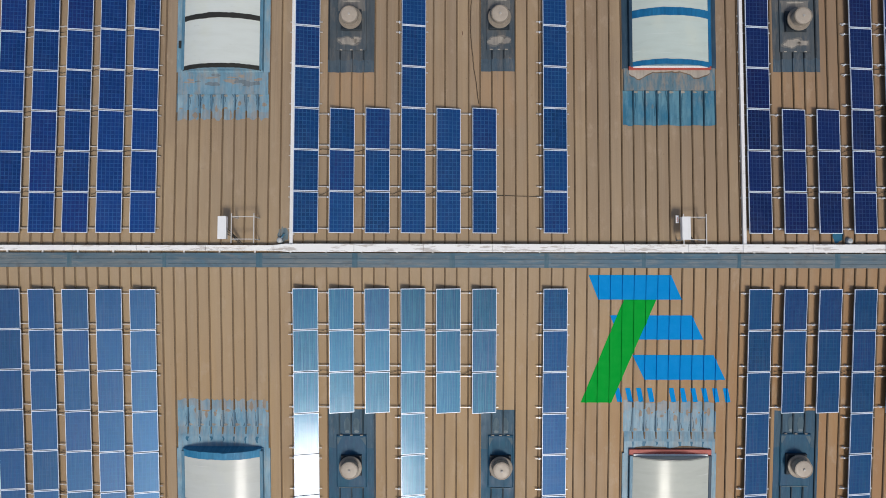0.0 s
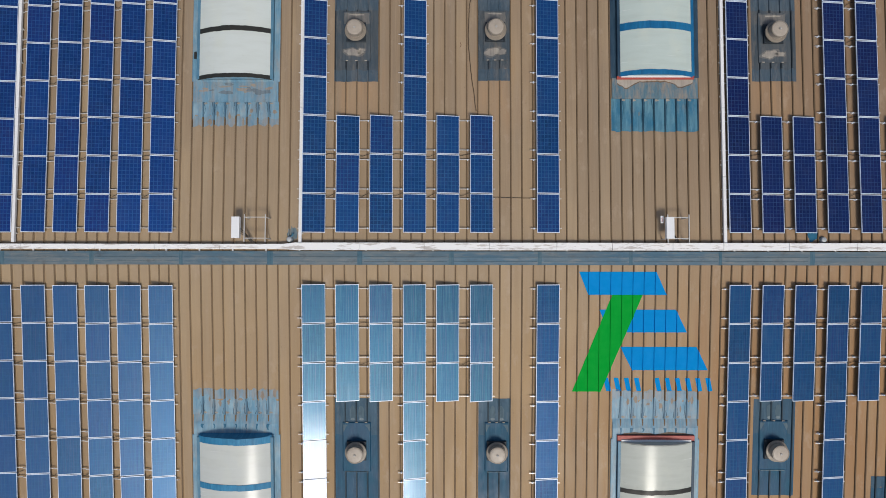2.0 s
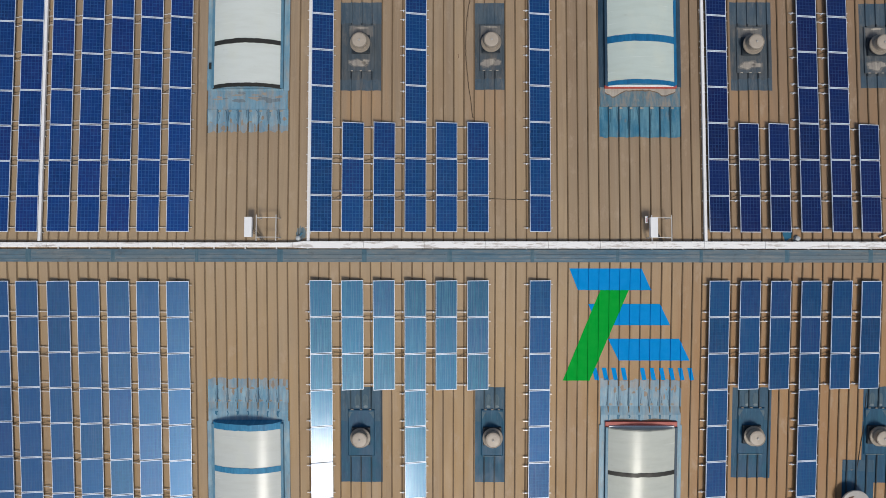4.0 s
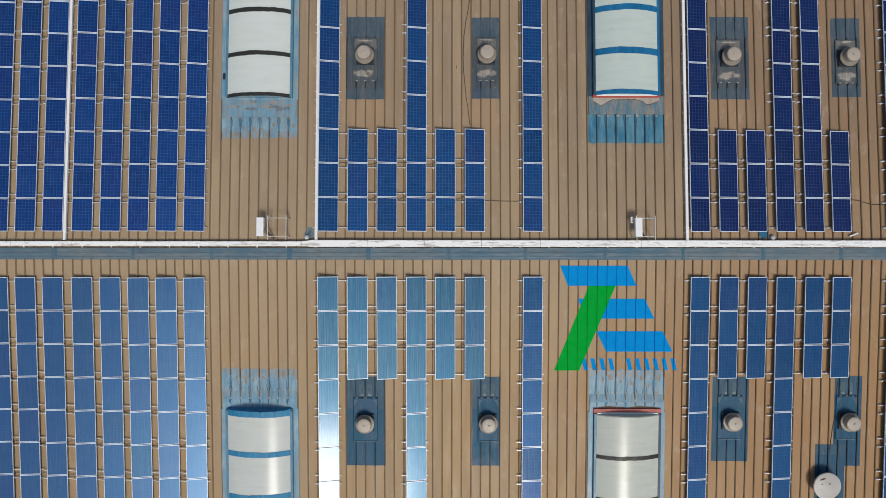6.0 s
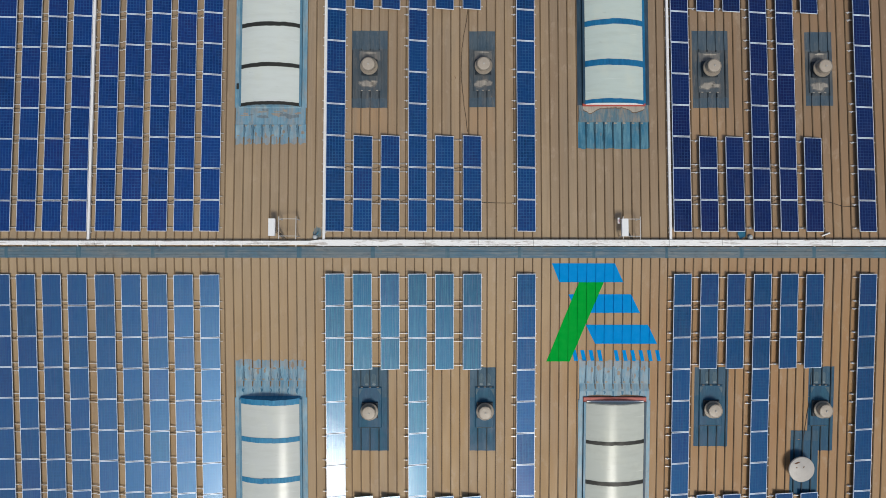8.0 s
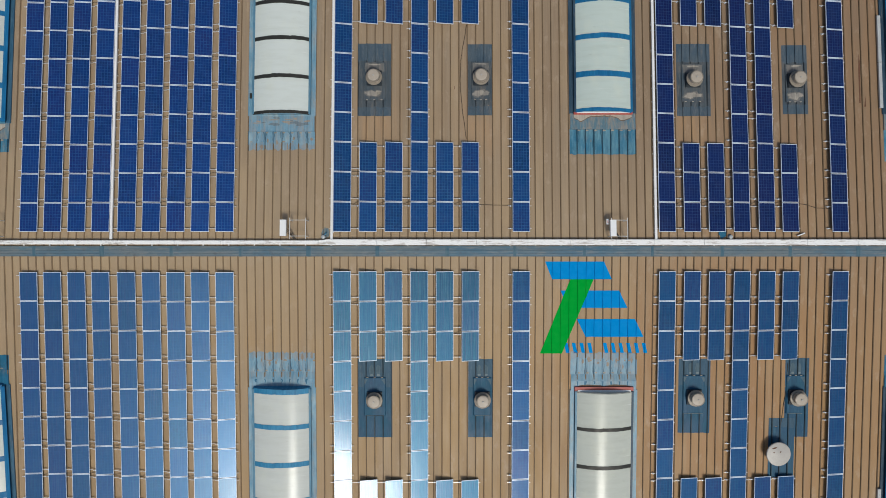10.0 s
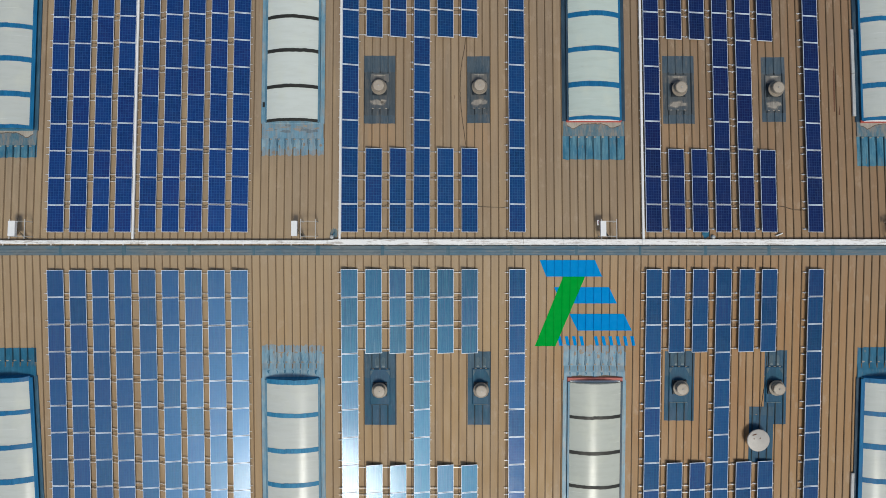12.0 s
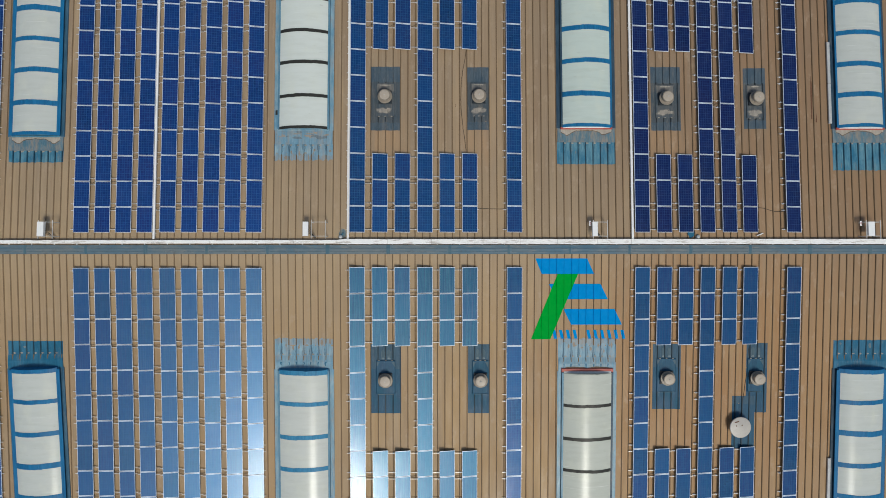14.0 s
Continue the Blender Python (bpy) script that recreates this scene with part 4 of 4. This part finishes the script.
    for c in RIBS:
        if x - 1.6 < c < x + 1.6:
            yy = side * (y0 - 0.93)
            v = []
            for q in range(10):
                ang = 2 * math.pi * q / 10
                v.append((c + 0.10 + 0.10 * math.cos(ang) * rr.uniform(0.6, 1.2), yy - side * 0.05 + 0.05 * math.sin(ang) * rr.uniform(0.6, 1.2), 0.016))
            part("dab", mesh_of("dab", v, [tuple(range(10))], (M_SMEAR,)), pt, label="pale dab of old sealant")

# ---- round roof ventilators on dark coated bases ----


def ventilator_meshes():
    s = Shape()
    s.box(-0.41, 0.41, -0.41, 0.41, 0.0, 0.10, cut=0.02)
    base = s.mesh("base", M_COAT_SLATE_RIB)
    s = Shape()
    s.lathe([(0.36, 0.10), (0.33, 0.24)])
    neck = s.mesh("neck", M_BEIGE_DARK, smooth=True)
    s = Shape()
    s.lathe([(0.34, 0.22), (0.445, 0.23), (0.458, 0.265), (0.445, 0.29), (0.40, 0.30), (0.36, 0.305)], 40)
    skirt = s.mesh("skirt", M_BEIGE_DARK, smooth=True)
    s = Shape()
    s.lathe([(0.33, 0.30), (0.335, 0.50), (0.345, 0.515), (0.345, 0.545), (0.33, 0.555), (0.22, 0.567), (0.05, 0.575)], 40)
    cap_ = s.mesh("cap", M_BEIGE, smooth=True)
    s = Shape()
    s.lathe([(0.05, 0.58), (0.045, 0.61), (0.01, 0.625)], 12)
    knob = s.mesh("knob", M_DISH, smooth=True)
    s = Shape()
    s.lathe([(0.300, 0.556), (0.318, 0.566), (0.350, 0.560), (0.356, 0.530)], 40)
    rim = s.mesh("rim", M_BEIGE_DARK, smooth=True)
    return base, neck, skirt, cap_, knob, rim


VENT = ventilator_meshes()
VENTS = [(NORTH, -3.81, 9.54, 1.85), (NORTH, 2.07, 9.56, 1.36), (NORTH, 13.80, 9.46, 1.85), (NORTH, 19.46, 9.44, 1.40),
         (SOUTH, -3.77, 8.17, 1.87), (SOUTH, 2.15, 8.16, 1.36), (SOUTH, 13.82, 8.05, 1.76), (SOUTH, 19.43, 8.05, 1.34)]
PATCHES = [(NORTH, -4.73, -2.89, 7.46, 11.53), (NORTH, 1.35, 2.70, 7.50, 11.50), (NORTH, 12.93, 14.80, 7.47, 11.53),
           (NORTH, 18.79, 20.20, 7.58, 11.46), (SOUTH, -4.69, -2.81, 5.95, 10.31), (SOUTH, 1.38, 2.73, 5.95, 10.31),
           (SOUTH, 12.98, 14.74, 5.95, 10.08), (SOUTH, 18.87, 20.19, 5.90, 10.30), (SOUTH, 18.02, 19.45, 9.25, 12.60)]
for k, (side, x0, x1, y0, y1) in enumerate(PATCHES):
    pt = thing("paint_patch", slope(side), "dark blue waterproof coating brushed over the roof seams", "paint patch", "coating at the ventilators")
    lifted = 0.010 if k == 8 else 0.004
    if side == NORTH:
        # the lower end was coated afresh and is bluer than the dusty rest
        part("coat", drape("coat", ragged(x0, x1, y0, y0 + 0.55, 40 + k, 0.012, 0.03, 0.2), M_COAT_DUSK), pt)
        part("coat", drape("coat", ragged(x0, x1, y0 + 0.50, y1 - 1.0, 50 + k, 0.06, 0.05, 0.2), M_COAT_SLATE, 0.007), pt, label="dusty greyed coating")
        part("coat", drape("coat", ragged(x0, x1, y1 - 1.05, y1, 60 + k, 0.0, 0.012, 0.2), M_COAT_DUSK, 0.005), pt)
    else:
        # the upper end is a greyer blue, the lower one a deep blue
        cut = 0.36 if k < 8 else 0.15
        ym = -y0 - cut * (y1 - y0)
        part("coat", drape("coat", ragged(x0, x1, -y1, ym + 0.05, 40 + k, 0.012, 0.05, 0.2), M_COAT_DARK, lifted), pt)
        part("coat", drape("coat", ragged(x0, x1, ym, -y0, 70 + k, 0.06, 0.012, 0.2), M_COAT_UPPER, lifted + 0.002), pt, label="greyer blue coating")
for side, x, y, w in VENTS:
    rr = random.Random(round(100 * x))
    vt = thing("ventilator", slope(side, x, side * y, 0.0), "round cream plastic roof ventilator on a dark coated base", "ventilator", "roof ventilators")
    coat = M_COAT_SLATE if side == NORTH else M_COAT_DARK
    half = 0.60 if w > 1.6 else 0.50
    y_lo, y_hi = sorted((-side * 1.20, side * 0.93))
    s = Shape()
    s.box(-half, half, y_lo, y_hi, 0.0, RIB_H + 0.012, cut=0.010 if side == NORTH else 0.04)
    part("flashing", s.mesh("flashing", coat), vt)
    up = Matrix.Translation((0, 0, RIB_H + 0.01))
    for nm, me in zip(("base", "neck", "skirt", "cap"), VENT):
        last = part(nm, me, vt, up)
    part("knob", VENT[4], last)
    part("rim", VENT[5], last)
    # dried sealant on the ridge side
    blobs = [(-0.12, -0.86, 0.40, 0.20), (0.26, -0.82, 0.22, 0.13), (0.05, 0.80, 0.34, 0.05)] if side == NORTH else [(-0.16, 1.04, 0.16, 0.07), (0.22, 0.72, 0.10, 0.05)]
    blobs = [(bx + rr.uniform(-0.06, 0.06), by + rr.uniform(-0.03, 0.03), rx, ry) for bx, by, rx, ry in blobs]
    if side == SOUTH:
        # pale patches in the pans above the flashing
        for px in (-0.17, 0.20):
            for wide, deep, z, mt in ((0.13, 0.32, 0.0160, M_FAINT_PALE), (0.10, 0.06, 0.0175, M_HAZE)):
                run = [(px + wide * math.cos(2 * math.pi * q / 16) * rr.uniform(0.85, 1.1), 1.26 + deep + deep * math.sin(2 * math.pi * q / 16) * rr.uniform(0.9, 1.05)) for q in range(16)]
                v = [(a, max(1.24, c), z) for a, c in run]
                part("runoff", mesh_of("runoff", v, [tuple(range(16))], (mt,)), vt, label="pale patch above the flashing")
        blobs = []
        # pale sealant along the lower edge and at the upper corners of the flashing
        s = Shape()
        s.box(-half + 0.10, half - 0.10, -0.945, -0.922, RIB_H - 0.01, RIB_H + 0.016, cut=0.004)
        part("sealant", s.mesh("sealant", M_HAZE), vt, label="pale bead of sealant")
        for hand in (-1, 1):
            ring = [(hand * (half - 0.03), 1.12), (hand * (half - 0.24), 1.10), (hand * (half - 0.16), 1.00), (hand * (half - 0.05), 0.78), (hand * (half - 0.02), 0.92)]
            ring = [(a + rr.uniform(-0.015, 0.015), c + rr.uniform(-0.02, 0.02)) for a, c in ring]
            part("sealant", mesh_of("sealant", [(a, c, RIB_H + 0.0150) for a, c in (ring if hand > 0 else ring[::-1])], [tuple(range(5))], (M_FAINT_PALE,)), vt, label="faint smear of sealant")
    else:
        # a thin lighter patch covers the upper half of the flashing
        edge = [(-half + 0.06, 0.38), (half - 0.06, 0.38), (half - 0.06, 0.86), (-half + 0.06, 0.86)]
        ring = []
        for (ax, ay), (bx, by) in zip(edge, edge[1:] + edge[:1]):
            ring += [(ax + (bx - ax) * k / 6 + rr.uniform(-0.02, 0.02), ay + (by - ay) * k / 6 + rr.uniform(-0.02, 0.02)) for k in range(6)]
        part("sealant", mesh_of("sealant", [(a, c, RIB_H + 0.0145) for a, c in ring], [tuple(range(len(ring)))], (M_SMEAR_THIN,)), vt, label="thin lighter grey patch")
    for bx, by, rx, ry in blobs:
        ph, ph2 = rr.uniform(0, 6.28), rr.uniform(0, 6.28)
        for grow, mt, z in ((1.22, M_HAZE if side == SOUTH else M_SMEAR_THIN, 0.0150), (0.92, M_SMEAR, 0.0165)):
            v = []
            for k in range(26):
                a = 2 * math.pi * k / 26
                q = grow * (0.88 + 0.16 * math.sin(2 * a + ph) + 0.10 * math.sin(5 * a + ph2) + rr.uniform(-0.05, 0.05))
                v.append((max(-half + 0.02, min(half - 0.02, bx + rx * q * math.cos(a))), side * by + ry * q * math.sin(a), RIB_H + z))
            part("sealant", mesh_of("sealant", v, [tuple(range(26))], (mt,)), vt, label="dried cream sealant smear")
    for k in range(3):
        ex_ = -half + 0.2 + k * (2 * half - 0.4) / 2
        s = Shape()
        s.box(ex_ - 0.05, ex_ + 0.05, -side * 1.19 - 0.015, -side * 1.19 + 0.02, RIB_H - 0.01, RIB_H + 0.018, cut=0.004)
        part("sealant", s.mesh("sealant", M_PUTTY), vt)

# ---- wide lidded exhaust ----
ex = thing("exhaust_outlet", slope(SOUTH, 18.34, -11.10), "large round off-white exhaust lid on a short pipe", "exhaust")
s = Shape()
s.lathe([(0.30, 0.0), (0.30, 0.42)])
part("pipe", s.mesh("pipe", M_STEEL, smooth=True), ex)
s = Shape()
s.lathe([(0.60, 0.41), (0.655, 0.425), (0.66, 0.46), (0.64, 0.49), (0.35, 0.54), (0.04, 0.57)], 40)
part("lid", s.mesh("lid", M_DISH, smooth=True), ex)

lid = ex.children[-1]
for bx, by, rx, ry, tilt_ in ((-0.26, 0.36, 0.15, 0.035, 0.35), (-0.30, 0.12, 0.035, 0.04, 0.0), (0.05, 0.16, 0.05, 0.03, 0.8)):
    v = []
    for k in range(10):
        a = 2 * math.pi * k / 10
        dx, dy = rx * math.cos(a), ry * math.sin(a)
        px, py = bx + dx * math.cos(tilt_) - dy * math.sin(tilt_), by + dx * math.sin(tilt_) + dy * math.cos(tilt_)
        d = math.hypot(px, py)
        v.append((px, py, 0.576 - 0.03 * d / 0.35 if d < 0.35 else 0.546 - 0.05 * (d - 0.35) / 0.29))
    part("scuff", mesh_of("scuff", v, [tuple(range(10))], (M_RUST,)), lid)

# ---- equipment boxes on steel frames by the ridge ----


def equipment(x, box_x, tag=False, wide=0.19):
    eq = thing("equipment_stand", slope(NORTH, x, 1.17), "white electrical box on a low galvanised steel frame", "electrical box", "electrical boxes")
    top = 0.66
    s = Shape()
    s.box(-0.02, 0.02, -0.02, 0.02, 0.0, top)
    leg = s.mesh("leg", M_STEEL)
    for lx in (-0.43, 0.43):
        for ly in (-0.40, 0.46):
            part("leg", leg, eq, Matrix.Translation((lx, ly, 0)))
    s = Shape()
    s.box(-0.017, 0.017, -0.56, 0.58, top, top + 0.034)
    beam = s.mesh("beam", M_STEEL)
    for lx in (-0.43, 0.43):
        part("beam", beam, eq, Matrix.Translation((lx, 0, 0)))
    s = Shape()
    s.box(-0.46, 0.46, -0.014, 0.014, top - 0.034, top - 0.002)
    cross = s.mesh("crossbar", M_STEEL)
    for ly in (-0.40, 0.46):
        part("crossbar", cross, eq, Matrix.Translation((0, ly, 0)))
    s = Shape()
    s.box(-wide, wide, -0.43, 0.43, 0.50, 0.685, cut=0.012)
    body = part("box", s.mesh("box", M_BOX), eq, Matrix.Translation((box_x, 0.04, 0)), "white powder-coated steel box")
    s = Shape()
    s.box(-wide - 0.008, wide + 0.008, -0.438, 0.438, 0.687, 0.700)
    part("hood", s.mesh("hood", M_BOX), body)
    s = Shape()
    for k in range(3):
        s.tube([(box_x + 0.16, -0.2 + 0.1 * k, 0.55), (box_x + 0.3, -0.3 + 0.05 * k, 0.3), (box_x + 0.45 + 0.06 * k, -0.52, 0.16)], 0.016)
    part("cable", s.mesh("cable", M_CABLE), eq)
    if tag:
        s = Shape()
        s.box(-0.06, 0.06, -0.15, 0.15, 0.40, 0.412)
        plate = part("tag", s.mesh("tag", M_BOX), eq, Matrix.Translation((-0.56, 0.40, 0)), "small white warning plate")
        s = Shape()
        for k in range(3):
            s.box(-0.02 + 0.022 * k, -0.008 + 0.022 * k, -0.10, 0.06 + 0.02 * k, 0.412, 0.414)
        part("print", s.mesh("print", M_RED), plate)


equipment(-7.80, -0.79, wide=0.155)
equipment(9.45, -0.33, True, 0.15)
equipment(26.22, -0.12, True)
equipment(-24.4, -0.31)

# ---- painted emblem on the south slope ----
emblem = thing("painted_emblem", slope(SOUTH), "blue and green slanted stripes painted over the roof seams", "painted sign")
for nm, poly, mt in (
        ("stripe", [(5.57, -0.58), (8.80, -0.58), (9.24, -1.55), (5.96, -1.55)], M_MARK_BLUE),
        ("stripe", [(6.42, -2.17), (9.64, -2.17), (10.12, -3.13), (6.86, -3.13)], M_MARK_BLUE),
        ("stripe", [(7.33, -3.74), (10.53, -3.74), (11.02, -4.73), (7.83, -4.73)], M_MARK_BLUE)):
    part(nm, drape(nm, poly, mt), emblem)
part("stem", drape("stem", [(6.96, -1.552), (8.24, -1.552), (6.53, -5.65), (5.32, -5.65)], M_MARK_GREEN, 0.007), emblem, label="green slanted stem")
for k in range(11):
    if k == 4:
        continue
    a = 6.61 + 0.428 * k
    bar = [(a + 0.03, -5.06), (a + 0.23, -5.06), (a + 0.35, -5.62), (a + 0.15, -5.62)]
    part("bar", drape("bar", bar, M_MARK_BLUE), emblem)

# ---- cables, sealed outlets and small leftovers ----


def cable(points, r, label, side=NORTH, mat=M_CABLE):
    s = Shape()
    rr = random.Random(len(points))
    fine = []
    for a, b in zip(points, points[1:]):
        for k in range(8):
            u = k / 8
            x = a[0] + u * (b[0] - a[0]) + rr.uniform(-0.012, 0.012)
            fine.append((x, a[1] + u * (b[1] - a[1]), lift(x) * 0.9 + r))
    x = points[-1][0]
    fine.append((x, points[-1][1], lift(x) * 0.9 + r))
    s.tube(fine, r)
    lone("cable", s.mesh("cable", mat), slope(side), label, "cable")


cable([(1.28, 12.6), (1.22, 12.1), (1.06, 11.2), (0.98, 10.6), (0.94, 9.7), (0.95, 8.9), (1.08, 7.6), (1.27, 6.2)], 0.017, "thin brown cable lying loose on the roof sheets", mat=M_ROPE)
cable([(1.95, 2.55), (2.7, 2.52), (3.75, 2.50)], 0.013, "thin dark cable between two panel columns")
cable([(19.35, 2.62), (19.9, 2.55), (20.5, 2.36), (21.2, 2.34)], 0.016, "thin dark cable between two panel columns")
cable([(19.0, -6.2), (18.95, -7.6), (18.75, -9.0), (18.62, -10.4)], 0.016, "thin dark cable lying loose by the exhaust", SOUTH)
for x in (-6.42, 15.30):
    rr = random.Random(7)
    blot = [(x + 0.22 * math.cos(q * math.pi / 10) * rr.uniform(0.75, 1.15), 0.98 + 0.36 * math.sin(q * math.pi / 10) * rr.uniform(0.65, 1.1)) for q in range(20)]
    me = drape("paint_patch", blot, M_COAT_SPLASH if x < 0 else M_COAT_AZURE)
    lone("paint_patch", me, slope(NORTH), "small blue sealing patch beside the trunking", "paint patch")
    o = thing("cable_outlet", slope(NORTH, x + (-0.12 if x < 0 else 0.40), 0.76, 0.0), "small dull white domed cable outlet beside the trunking", "cable outlet", "cable outlets")
    s = Shape()
    s.lathe([(0.12, 0.0), (0.12, 0.10), (0.10, 0.15), (0.04, 0.18)], 16)
    part("dome", s.mesh("dome", M_OUTLET, smooth=True), o)
    if x < 0:
        s = Shape()
        s.tube([(0.02, 0.05, 0.08), (0.10, 0.14, 0.09), (0.15, 0.24, 0.07)], 0.035, 8)
        part("hose", s.mesh("hose", M_COAT_TEAL), o, label="short blue hose")
    s = Shape()
    s.lathe([(0.150, 0.0), (0.145, 0.018), (0.125, 0.024)], 20)
    part("collar", s.mesh("collar", M_COAT_SPLASH, smooth=True), o, label="sealed pale blue collar")

for side, a, b in ((NORTH, 7.9, 10.45), (NORTH, 10.49, 13.1), (SOUTH, 13.2, 18.4)):
    s = Shape()
    y_lo, y_hi = sorted((side * a, side * b))
    s.box(-0.09, 0.09, y_lo, y_hi, 0.06, 0.15, cut=0.01)
    lone("loose_trunking", s.mesh("loose_trunking", M_DULL), slope(side, 24.18), "loose length of dull white trunking beside a rooflight", "cable trunking", "loose trunking")
s = Shape()
s.tube([(0.60, 9.14, 0.012), (0.63, 9.06, 0.012), (0.61, 8.96, 0.012)], 0.012)
lone("stick", s.mesh("stick", M_RUST), slope(NORTH), "short dark stick lying on the roof", "debris")
for pts in ([(23.05, 8.2), (23.12, 8.2), (23.16, 10.4), (23.10, 11.0), (23.05, 10.2)], [(23.32, 8.0), (23.42, 8.0), (23.40, 8.6)]):
    lone("rust_stain", drape("rust_stain", pts, M_RUST), slope(NORTH), "dark rusty scar on the roof sheet", "stain", "rust stains")
s = Shape()
s.box(-0.06, 0.06, -0.14, 0.14, 0.072, 0.16, cut=0.01)
lone("clip", s.mesh("clip", M_BAND_BLACK), slope(NORTH, -10.60, 8.55), "small black clip on the rooflight flashing", "clip")
s = Shape()
s.tube([(19.35, 0.82, 0.09), (19.75, 0.98, 0.10)], 0.035, 8)
lone("pipe_stub", s.mesh("pipe_stub", M_TRUNK), slope(NORTH), "short white pipe stub leaning by the trunking", "pipe")

# ---- the roofing sheets themselves ----
ME_SHEET = sheet_mesh()
for side in (NORTH, SOUTH):
    for a, b in zip(RIBS, RIBS[1:]):
        m = Matrix.Translation((a, 0 if side == NORTH else -EAVE, 0)) @ Matrix.Diagonal(((b - a) / RIB, 1, 1, 1))
        part("roof_sheet", ME_SHEET, SLOPES[side], m)
